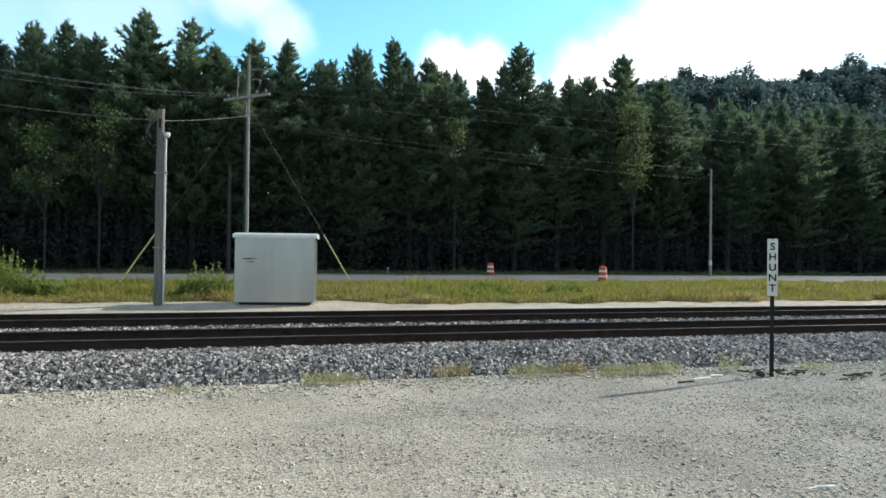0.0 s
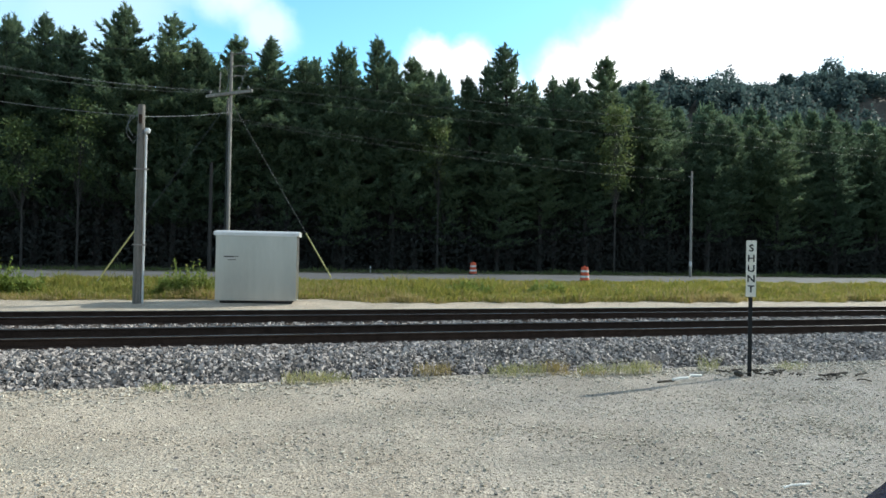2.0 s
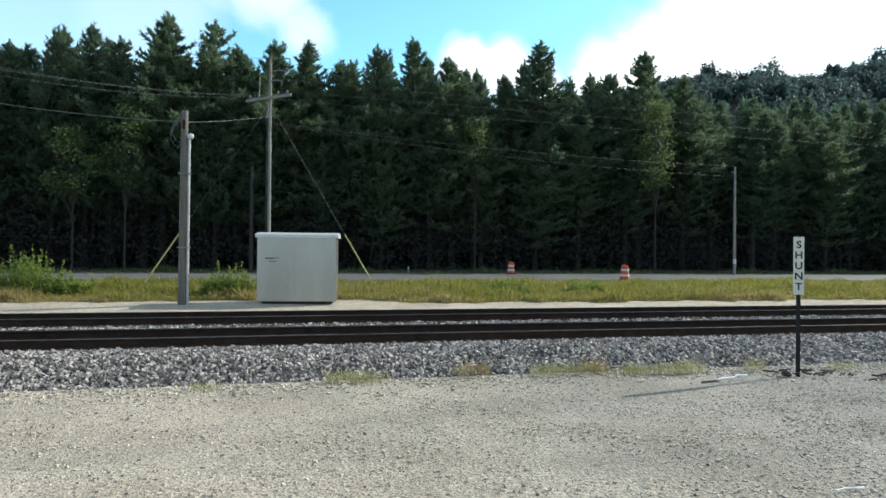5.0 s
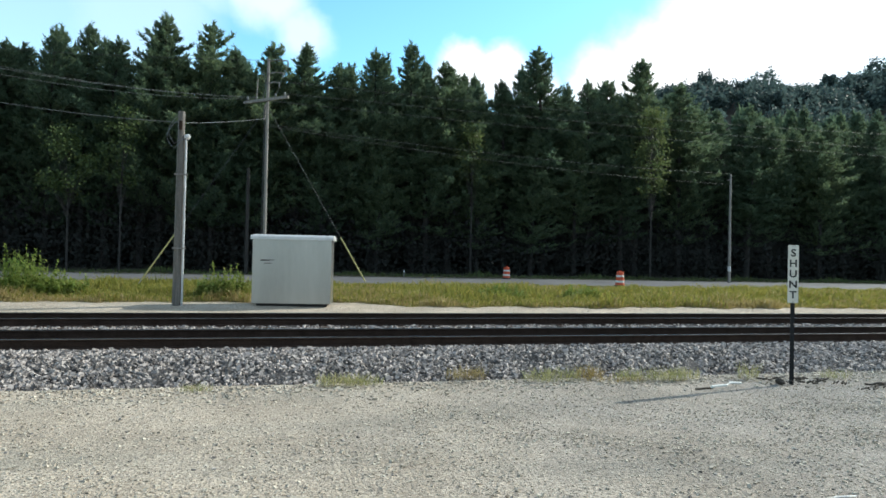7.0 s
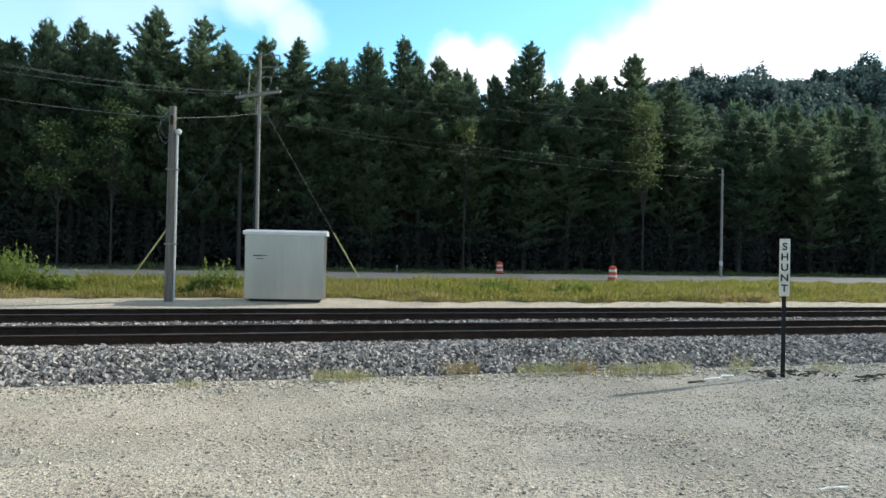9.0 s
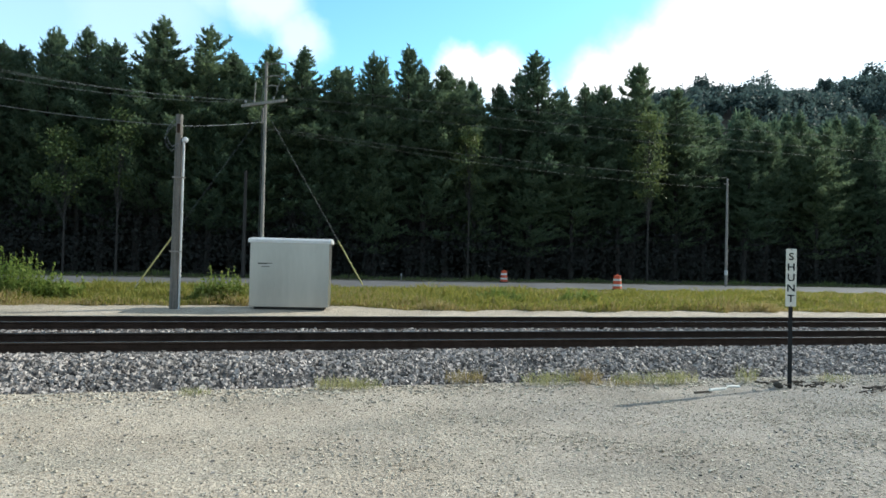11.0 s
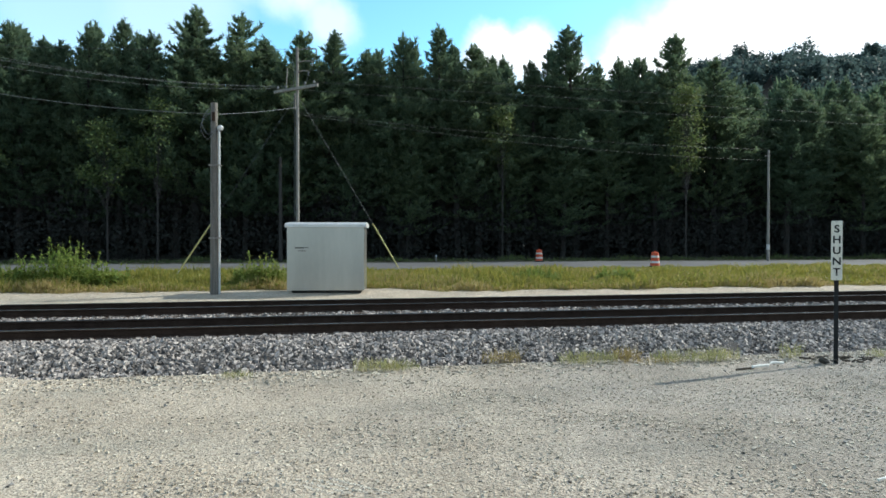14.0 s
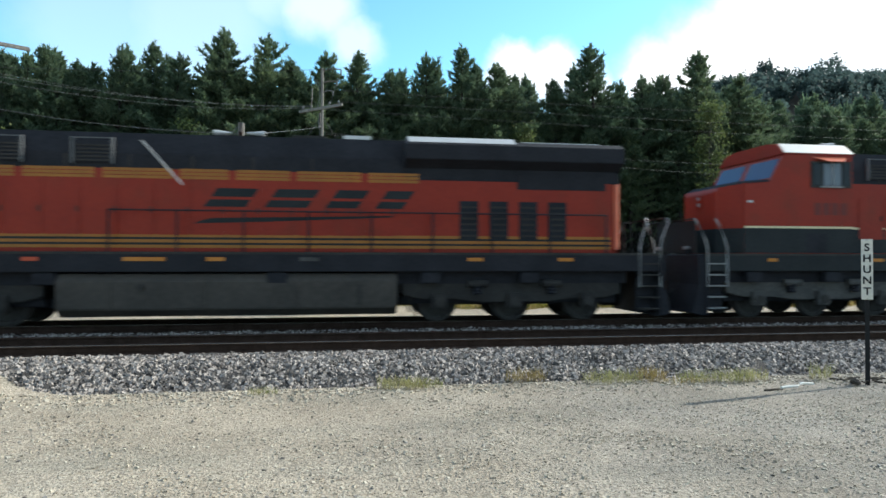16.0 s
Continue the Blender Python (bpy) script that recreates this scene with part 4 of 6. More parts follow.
def weed_bush(x, y, r, h, n, label, seed):
    """A tall roadside weed: many upright stems with small leaves."""
    rng = np.random.default_rng(seed)
    b = thing("weed_bush", label, "bush", pose(x, y, float(ground_z(x, y))))
    stems, lv, lf = bmesh.new(), [], []
    for s in range(n):
        a, q = rng.uniform(0, 6.28), r * math.sqrt(rng.random())
        hh = h * (1 - 0.55 * (q / r) ** 2) * rng.uniform(0.65, 1.1)
        p0 = Vector((q * math.cos(a), q * math.sin(a) * 0.7, 0))
        p1 = p0 + Vector((0.2 * hh * math.cos(a) * q / r, 0.2 * hh * math.sin(a) * q / r, hh))
        tube(p0, p1, 0.012, 0.004, 3, stems, caps=False)
        for j in range(26):
            c = p0.lerp(p1, rng.uniform(0.1, 1.0))
            d = Vector(rng.normal(size=3)).normalized()
            e = d.cross(Vector((0, 0, 1))).normalized() * rng.uniform(0.02, 0.045)
            ln = rng.uniform(0.09, 0.2)
            k = len(lv)
            lv += [c, c + d * ln * 0.5 + e, c + d * ln, c + d * ln * 0.5 - e]
            lf.append((k, k + 1, k + 2, k + 3))
    for j in range(n * 34):
        a, q, e = rng.uniform(0, 6.28), r * math.sqrt(rng.random()), rng.random()
        c = Vector((q * math.cos(a), 0.7 * q * math.sin(a), 0.62 * h * e * (1 - 0.75 * (q / r) ** 2)))
        d = Vector((rng.normal(), rng.normal(), rng.normal(0.4))).normalized()
        e = d.cross(Vector((0, 0, 1))).normalized() * rng.uniform(0.02, 0.04)
        ln = rng.uniform(0.08, 0.18)
        k = len(lv)
        lv += [c, c + d * ln * 0.5 + e, c + d * ln, c + d * ln * 0.5 - e]
        lf.append((k, k + 1, k + 2, k + 3))
    tagged(part("undergrowth", stems, M_WEED, b), kind="stuff")
    tagged(raw("leafage", [tuple(v) for v in lv], lf, M_WEED, b), kind="stuff")


weed_bush(-9.6, 27.7, 1.25, 2.0, 90, "tall leafy green weeds beside the gravel lane", 71)
weed_bush(-11.2, 27.9, 0.9, 1.3, 50, "bushy green weeds beside the gravel lane", 72)
weed_bush(-8.2, 27.9, 0.9, 1.1, 45, "yellow-green weeds at the lane's edge", 73)
weed_bush(-2.3, 27.2, 0.95, 1.45, 55, "green weeds growing behind the hut", 74)
weed_bush(-2.9, 27.3, 0.7, 0.95, 30, "low green weeds near the wooden pole", 75)
weed_bush(9.4, 27.6, 1.1, 0.75, 40, "low green weeds in the verge", 76)
weed_bush(13.5, 28.4, 1.0, 0.7, 32, "low green weeds in the verge", 77)


def build_debris():
    s = pipe([(7.22, 9.98, 0.06), (7.40, 10.0, 0.07), (7.55, 10.02, 0.07), (7.7, 10.12, 0.09), (7.95, 10.16, 0.07)], 0.024, 7)
    tagged(part("bleached_stick", s, M_STICK), "bleached white crooked stick lying on the gravel", "stick")
    s = pipe([(6.93, 10.0, 0.02), (7.1, 10.02, 0.025), (7.3, 10.05, 0.025)], 0.018, 6)
    tagged(part("twig", s, M_DEBRIS), "dark dead twig under the bleached stick", "twig")
    s = pipe([(4.98, 5.13, 0.02), (5.08, 5.14, 0.03), (5.2, 5.13, 0.03), (5.31, 5.15, 0.02)], 0.011, 6)
    tagged(part("bleached_stick", s, M_STICK), "thin bleached twig lying on the grey gravel", "stick")
    rng = random.Random(5)
    for k in range(26):
        x, y = (8.55 + rng.random() * 1.3, 10.1 + rng.random() * 0.45) if k < 14 else (9.2 + rng.random() * 2.0, 9.3 + rng.random() * 0.9)
        a = rng.uniform(-0.5, 0.5)
        ln = rng.uniform(0.12, 0.4)
        pts = [(x + ln * i / 3 * math.cos(a) , y + ln * i / 3 * math.sin(a) + rng.uniform(-0.02, 0.02), 0.035 + rng.uniform(0, 0.05)) for i in range(4)]
        tagged(part("twig", pipe(pts, rng.uniform(0.010, 0.024), 5), M_DEBRIS), "dark dead twig by the sign's foot", "twig", group="twigs by the sign")
    bm = bmesh.new()
    bmesh.ops.create_icosphere(bm, subdivisions=2, radius=0.11)
    for v in bm.verts:
        v.co *= 0.75 + 0.5 * noise.noise(v.co * 9)
        v.co.z = v.co.z * 0.7 + 0.05
    bmesh.ops.translate(bm, verts=bm.verts, vec=(8.82, 10.22, 0.02))
    tagged(part("dirt_clod", bm, M_DEBRIS), "dark clod of earth beside the sign", "clod")
    c = thing("concrete_block", "pale concrete block at the lane's edge", "concrete block", pose(-12.3, 26.2, 0.30, 0, 0, 10))
    part("block", box(-0.35, 0.12, -0.2, 0.2, 0, 0.42), M_CONCRETE, c, bevel=0.02)
    m = thing("marker_post", "small white reflector post at the road's edge", "marker post", pose(9.0, 50.4, 0.55))
    part("post", box(-0.05, 0.05, -0.02, 0.02, 0, 0.6), M_POLE, m, bevel=0.01)
    part("reflector", box(-0.045, 0.045, -0.03, -0.02, 0.40, 0.56), M_CONDUIT, m)
    for x in (-15.0,):
        m = thing("marker_post", "weathered short post in the verge", "marker post", pose(x, 33.0, 0.42))
        part("post", box(-0.06, 0.06, -0.05, 0.05, 0, 1.1), M_POLE, m, bevel=0.01)


build_debris()

# ---- trees ----
def pine_meshes(height, seed, spread=1.0, bare=0.16, fine=1.0):
    """A pine: tapered trunk, whorls of upcurved limbs with side twigs, and a brush of needles round each twig."""
    rng = np.random.default_rng(seed)
    wood = bmesh.new()
    bend = rng.normal(0, 0.25, 2)
    top = Vector((bend[0], bend[1], height - 0.3))
    mid = Vector((bend[0] * 0.3, bend[1] * 0.3, height * 0.5))
    tube((0, 0, -0.3), mid, 0.24, 0.15, 8, wood)
    tube(mid, top, 0.15, 0.015, 7, wood)
    twigs = []  # start, direction, length
    z = height * 0.08
    lop = rng.uniform(0, 6.28)
    while z < height - 0.35:
        f = z / height
        under = height - z
        reach = spread * min(2.7, 0.08 + 0.35 * under) * rng.uniform(0.72, 1.18)
        n = int(rng.integers(5, 8))
        a0 = rng.uniform(0, 6.28)
        c = Vector((0, 0, 0)).lerp(mid, min(1, f * 2)) if f < 0.5 else mid.lerp(top, f * 2 - 1)
        leafy = f > bare + rng.normal(0, 0.04)
        for k in range(n):
            a = a0 + 6.28 * k / n + rng.normal(0, 0.22)
            ln = reach * rng.uniform(0.55, 1.1) * (1 + 0.16 * math.cos(a - lop)) * (1.35 if rng.random() < 0.10 else 1.0)
            out = Vector((math.cos(a), math.sin(a), 0))
            side = Vector((-math.sin(a), math.cos(a), 0))
            steep = 0.16 + 0.9 * math.exp(-under / 2.4) + rng.normal(0, 0.12)
            curl = rng.uniform(0.2, 0.55)

            def limb(s):
                return c + out * (ln * s) + Vector((0, 0, ln * (steep * s - 0.16 * s + curl * s * s)))

            tube(c, limb(0.55), 0.035 * (1.3 - f), 0.02, 3, wood, caps=False)
            tube(limb(0.55), limb(1.0), 0.02, 0.006, 3, wood, caps=False)
            if not leafy:
                continue
            m = max(4, int((3 + ln * 6.0) * fine * (0.5 if f < 0.42 else 1.0)))
            for j in range(m):
                s = 0.12 + 0.88 * (j + rng.random()) / m
                w = (0.24 + 0.34 * ln * (1.08 - s)) * rng.uniform(0.6, 1.2)
                d = out * 0.6 + side * rng.uniform(-0.9, 0.9) + Vector((0, 0, rng.uniform(0.1, 1.1) + steep * 0.9))
                twigs.append((limb(s), d.normalized(), w))
            twigs.append((limb(0.9), (out * (0.7 - min(0.55, steep * 0.4)) + Vector((0, 0, 0.6 + steep))).normalized(), (0.34 + 0.06 * ln) * rng.uniform(0.8, 1.5)))
        z += rng.uniform(0.46, 0.72) * (0.62 + 0.38 * min(1.0, under / 5.0))
    for j in range(11):
        twigs.append((top + Vector((0, 0, 0.15 - 0.16 * j)), Vector((rng.normal(0, 0.10 + 0.04 * j), rng.normal(0, 0.10 + 0.04 * j), 1)).normalized(), 0.34))
    p = np.array([tuple(t[0]) for t in twigs])
    d = np.array([tuple(t[1]) for t in twigs])
    w = np.array([t[2] for t in twigs])
    count = np.maximum(6, (w * 34 * (1 if fine >= 1 else 0.62)).astype(int))
    who = np.repeat(np.arange(len(w)), count)
    s = rng.random(len(who)) ** 0.8
    base = p[who] + d[who] * (w[who] * s)[:, None] + rng.normal(0, 0.035, (len(who), 3))
    nd = d[who] * 0.75 + rng.normal(0, 0.5, (len(who), 3)) + np.array([0, 0, 0.38])
    nd /= np.linalg.norm(nd, axis=1)[:, None]
    ln = rng.uniform(0.18, 0.36, (len(who), 1)) / math.sqrt(fine)
    across = np.cross(nd, rng.normal(size=nd.shape))
    across /= np.linalg.norm(across, axis=1)[:, None]
    across *= 0.042 / math.sqrt(fine)
    v = np.stack([base - across, base + nd * ln, base + across], 1).reshape(-1, 3)
    q = np.arange(len(who)) * 3
    return wood, v, np.stack([q, q + 1, q + 2], 1)


def pine(seed, height, spread=1.0, bare=0.16, fine=1.0):
    t = thing("pine_tree", "tall dark green pine at the edge of the wood", "pine tree", group="pines along the road")
    wood, v, f = pine_meshes(height, seed, spread, bare, fine)
    part("trunk", wood, M_BARK, t)
    raw("crown", v, f, M_PINE, t)
    return t


# places of the pines that stand out: x, y, height
TALL = [
    (-31.0, 57.5, 17.6), (-27.0, 57.0, 17.4), (-23.1, 57.0, 17.7), (-21.0, 57.4, 16.6), (-18.3, 57.0, 18.1), (-15.9, 57.2, 18.5), (-14.1, 57.0, 19.2), (-11.6, 57.6, 18.2),
    (-10.05, 57.0, 21.2), (-8.3, 57.5, 19.2), (-6.7, 57.0, 20.6), (-4.3, 57.6, 18.6), (-2.05, 57.0, 19.8), (0.55, 57.0, 20.1), (3.7, 57.2, 18.7), (5.5, 57.6, 18.0),
    (7.2, 57.0, 19.6), (10.8, 57.0, 20.2), (14.1, 57.0, 19.5), (16.2, 57.3, 19.1), (19.5, 57.4, 18.3), (23.2, 57.0, 23.3), (27.9, 57.2, 18.7), (32.4, 57.0, 20.9),
    (37.2, 57.0, 19.6), (40.7, 57.3, 17.6), (46.6, 57.0, 16.6), (50.5, 57.0, 17.1), (55.5, 57.0, 16.7), (61.0, 57.0, 17.2), (66.5, 57.0, 17.0), (72.0, 57.0, 17.0),
]


def build_pines():
    protos = [pine(101 + 7 * k, 20.0, sp, br) for k, (sp, br) in enumerate(((0.95, 0.22), (0.85, 0.30), (1.05, 0.20), (0.9, 0.32), (1.0, 0.18), (0.8, 0.26)))]
    protos += [pine(301 + 7 * k, 20.0, sp, br, 0.45) for k, (sp, br) in enumerate(((1.05, 0.40), (0.95, 0.45), (1.15, 0.40)))]
    rng = random.Random(17)
    used = set()

    def place(k, x, y, h, wide=1.0):
        s = h / 20.0
        w = rng.uniform(0.95, 1.2) * (0.5 + 0.5 * s) * wide
        m = Matrix.LocRotScale((x, y, float(ground_z(x, y))), Euler((0, 0, rng.uniform(0, 6.28))), (w, w, s))
        if k in used:
            copy_thing(protos[k], m)
        else:
            used.add(k)
            protos[k].matrix_basis = m

    for i, (x, y, h) in enumerate(TALL):
        place(i % 6, x, y, h + (0.75 if x < 40 else 0.5), 1.4 if h > 22 else 1.2 if h > 20.5 else 1.1)
    x = -34.0
    while x < 86:
        k, y, h = rng.randrange(6), rng.uniform(54.2, 56.0), rng.uniform(13.0, 16.4)
        if not (-18.5 < x < -8.5 or 31.0 < x < 38.5):
            place(k, x, y, h)
        x += rng.uniform(3.4, 5.6)
    for y0, lo, hi in ((60.5, 17.6, 20.0), (65.0, 18.6, 21.0)):
        x = -36.0
        while x < 92:
            place(6 + rng.randrange(3), x, y0 + rng.uniform(-1.6, 1.6), rng.uniform(lo, hi) * (0.945 if x > 38 else 1.0))
            x += rng.uniform(2.6, 3.9)


build_pines()


def build_deep_wood():
    """The wood behind the front rows, past counting."""
    wood, v, f = pine_meshes(19.0, 555, 1.2, 0.05, 0.45)
    wood.free()
    v, f = np.asarray(v), np.asarray(f)
    keep = np.arange(len(f)) % 6 == 0
    v = v.reshape(-1, 3, 3)[keep]
    v = v.mean(1, keepdims=True) + (v - v.mean(1, keepdims=True)) * 3.6
    rng = np.random.default_rng(8)
    allv = []
    for y0 in (72, 78, 86):
        for x in np.arange(-55, 125, 5.2):
            a, s = rng.uniform(0, 6.28), rng.uniform(0.95, 1.12)
            r = np.array([[math.cos(a), -math.sin(a), 0], [math.sin(a), math.cos(a), 0], [0, 0, 1]])
            px, py = x + rng.normal(0, 1.2), y0 + rng.normal(0, 1.5)
            allv.append((v @ r.T) * s + np.array([px, py, float(ground_z(px, py))]))
    allv = np.concatenate(allv).reshape(-1, 3)
    q = np.arange(len(allv) // 3) * 3
    tagged(raw("deep_pine_wood", allv, np.stack([q, q + 1, q + 2], 1), M_PINE), "dense dark pine wood behind the front trees", "woods", kind="stuff")


build_deep_wood()


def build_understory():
    """Shrubs and lower branches that close the wood's edge, coloured dark for the shade within."""
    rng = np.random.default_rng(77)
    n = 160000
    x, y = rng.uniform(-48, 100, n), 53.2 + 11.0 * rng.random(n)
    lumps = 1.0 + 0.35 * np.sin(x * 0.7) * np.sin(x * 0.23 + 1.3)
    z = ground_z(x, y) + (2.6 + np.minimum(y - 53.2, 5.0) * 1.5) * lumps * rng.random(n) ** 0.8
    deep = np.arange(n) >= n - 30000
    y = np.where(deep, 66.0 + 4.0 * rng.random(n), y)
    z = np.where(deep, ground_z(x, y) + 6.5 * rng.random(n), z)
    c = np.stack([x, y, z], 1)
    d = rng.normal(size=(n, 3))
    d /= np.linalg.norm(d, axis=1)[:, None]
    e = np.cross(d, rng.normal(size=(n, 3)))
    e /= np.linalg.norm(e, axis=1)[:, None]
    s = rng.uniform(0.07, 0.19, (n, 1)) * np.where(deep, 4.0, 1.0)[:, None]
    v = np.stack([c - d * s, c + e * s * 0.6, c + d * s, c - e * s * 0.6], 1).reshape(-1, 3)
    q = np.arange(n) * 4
    tagged(raw("understory", v, np.stack([q, q + 1, q + 2, q + 3], 1), M_SHADED_SHRUB), "branches and shrubs along the wood's edge, coloured dark for its shade", "shrubs", kind="stuff")


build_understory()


def broadleaf(x, y, h, r, n, material, label, seed, low=0.3):
    rng = np.random.default_rng(seed)
    t = thing("broadleaf_tree", label, "tree", pose(x, y, float(ground_z(x, y))))
    wood = tube((0, 0, -0.2), (0, 0, h * 0.6), 0.09, 0.04, 8)
    cs = []
    for k in range(int(n / 55)):
        a, e = rng.uniform(0, 6.28), rng.uniform(low, 1.0)
        q = r * math.sin(math.pi * min(0.95, max(0.12, (e - low) / (1 - low) * 0.85 + 0.12))) * rng.uniform(0.4, 1.0)
        p = Vector((q * math.cos(a), q * math.sin(a), h * e))
        cs.append(p)
        tube((0, 0, h * e * 0.62), p, 0.02, 0.006, 4, wood, caps=False)
    part("trunk", wood, M_BARK, t)
    c = np.array([tuple(p) for p in cs])[rng.integers(0, len(cs), n)] + rng.normal(0, 0.42, (n, 3)) * np.array([1, 1, 0.6])
    d = rng.normal(size=(n, 3))
    d /= np.linalg.norm(d, axis=1)[:, None]
    e = np.cross(d, rng.normal(size=(n, 3)))
    e /= np.linalg.norm(e, axis=1)[:, None]
    s = rng.uniform(0.07, 0.15, n)[:, None]
    v = np.stack([c - d * s, c + e * s * 0.6, c + d * s, c - e * s * 0.6], 1).reshape(-1, 3)
    q = np.arange(n) * 4
    raw("crown", v, np.stack([q, q + 1, q + 2, q + 3], 1), material, t)


broadleaf(-15.2, 51.9, 10.4, 1.8, 1800, M_LEAF, "young broadleaf tree with yellow-green leaves before the pines", 91, 0.5)
broadleaf(-11.8, 52.2, 12.2, 1.4, 1300, M_LEAF, "slender broadleaf tree with pale leaves before the pines", 92, 0.55)
broadleaf(-25.0, 52.8, 11.0, 3.0, 1900, M_LEAF, "leafy green broadleaf tree before the pines", 93, 0.4)
broadleaf(31.2, 51.9, 15.2, 1.35, 2900, M_LEAF, "slender yellow-green tree standing before the pines", 94, 0.5)
broadleaf(15.2, 53.4, 13.0, 1.1, 1300, M_LEAF, "thin young tree with light leaves before the pines", 95, 0.6)


def build_hill_wood():
    """Broadleaf woods over the hill, past counting."""
    rng = np.random.default_rng(31)
    n = 760
    x = rng.uniform(60, 330, n)
    y = np.where(rng.random(n) < 0.5, rng.uniform(228, 272, n), rng.uniform(165, 232, n))
    crest = ((213, 258, 8.0, 19.0), (181, 258, 5.0, 15.0), (247, 258, 4.5, 14.0), (274, 258, 7.0, 17.5))
    x[:4], y[:4] = [c[0] for c in crest], [c[1] for c in crest]
    vs = []
    for k in range(n):
        z = float(ground_z(x[k], y[k]))
        r, h = rng.uniform(3.2, 5.5), rng.uniform(9, 12)
        if k < 4:
            r, h = crest[k][2:]
        m = 1700 if k < 4 else 400 if y[k] > 238 else 190 if y[k] > 215 else 90
        d = rng.normal(size=(m, 3))
        d /= np.linalg.norm(d, axis=1)[:, None]
        lump = 0.75 + 0.35 * np.sin(d[:, :1] * 5 + k) * np.cos(d[:, 1:2] * 4 + 2 * k)
        c = np.array([x[k], y[k], z + h * 0.52]) + d * lump * np.array([r, r, h * 0.5]) * rng.uniform(0.65, 1.0, (m, 1))
        a = rng.normal(size=(m, 3))
        a /= np.linalg.norm(a, axis=1)[:, None]
        b = np.cross(a, rng.normal(size=(m, 3)))
        b /= np.linalg.norm(b, axis=1)[:, None]
        s = rng.uniform(0.25, 0.55, (m, 1)) * (1.0 if y[k] > 238 or k < 4 else 1.5)
        vs.append(np.stack([c - a * s, c + b * s, c + a * s, c - b * s], 1).reshape(-1, 3))
    v = np.concatenate(vs)
    q = np.arange(len(v) // 4) * 4
    tagged(raw("hill_woods", v, np.stack([q, q + 1, q + 2, q + 3], 1), M_HAZED_LEAF), "green broadleaf woods on the far hill, haze put into their colour", "woods", kind="stuff")


build_hill_wood()


# ---- parked car ----
def build_car():
    c = thing("parked_car", "glossy dark blue parked car on the gravel", "car", pose(2.75, 1.42, 0, 0, 0, 25.8))

    def slab(outline, z0, z1, inset, name, material, label="", crown=0.0):
        bm = bmesh.new()
        rings = []
        for z, k in ((z0, 0.0), ((z0 + z1) / 2, 0.0), (z1 - 0.02, inset * 0.5), (z1, inset)):
            ring = []
            for px, py in outline:
                ring.append(bm.verts.new((px - math.copysign(k, px), py - math.copysign(k, py), z)))
            rings.append(ring)
        n = len(outline)
        for lo, hi in zip(rings, rings[1:]):
            for i in range(n):
                bm.faces.new((lo[i], lo[(i + 1) % n], hi[(i + 1) % n], hi[i]))
        bm.faces.new(rings[0][::-1])
        bm.faces.new(rings[-1])
        return part(name, bm, material, c, label, smooth=False)

    def rounded(lx, ly, r, seg=5):
        pts = []
        for sx, sy, a0 in ((1, 1, 0), (-1, 1, 90), (-1, -1, 180), (1, -1, 270)):
            for i in range(seg + 1):
                a = radians(a0 + 90 * i / seg)
                pts.append((sx * (lx - r) + r * math.cos(a), sy * (ly - r) + r * math.sin(a)))
        return pts

    slab(rounded(2.2, 0.87, 0.3), 0.28, 0.92, 0.08, "body", M_CARPAINT)
    glass = bmesh.new()
    lo = [glass.verts.new(p) for p in ((-1.5, -0.78, 0.92), (1.35, -0.78, 0.92), (1.35, 0.78, 0.92), (-1.5, 0.78, 0.92))]
    hi = [glass.verts.new(p) for p in ((-0.95, -0.58, 1.36), (0.55, -0.58, 1.36), (0.55, 0.58, 1.36), (-0.95, 0.58, 1.36))]
    for i in range(4):
        glass.faces.new((lo[i], lo[(i + 1) % 4], hi[(i + 1) % 4], hi[i]))
    glass.faces.new(lo[::-1])
    glass.faces.new(hi)
    part("windows", glass, M_GLASS, c)
    slab(rounded(0.98, 0.62, 0.22), 1.33, 1.42, 0.10, "roof", M_CARPAINT).matrix_basis = pose(-0.2, 0, 0)
    for sx in (-1.35, 1.35):
        for sy in (-0.80, 0.80):
            w = part("wheel", lathe([(0.20, -0.10), (0.31, -0.10), (0.32, -0.06), (0.32, 0.06), (0.31, 0.10), (0.20, 0.10)], 20, axis="Y"), M_RUBBER, c)
            w.matrix_basis = pose(sx, sy, 0.32)
            part("rim", lathe([(0.03, -0.115), (0.19, -0.105), (0.19, 0.105), (0.03, 0.115)], 16, axis="Y"), M_CHROME, w)
    for sy in (-0.62, 0.62):
        part("headlight", box(2.12, 2.2, sy - 0.15, sy + 0.15, 0.62, 0.76), M_CHROME, c, bevel=0.02)
    part("bumper", box(2.15, 2.24, -0.75, 0.75, 0.34, 0.52), M_BLACK, c, bevel=0.03)


build_car()


# ---- locomotives ----
WHEEL_R = 0.53
AXLES = (2.1, 4.1, 6.1, 16.5, 18.5, 20.5)


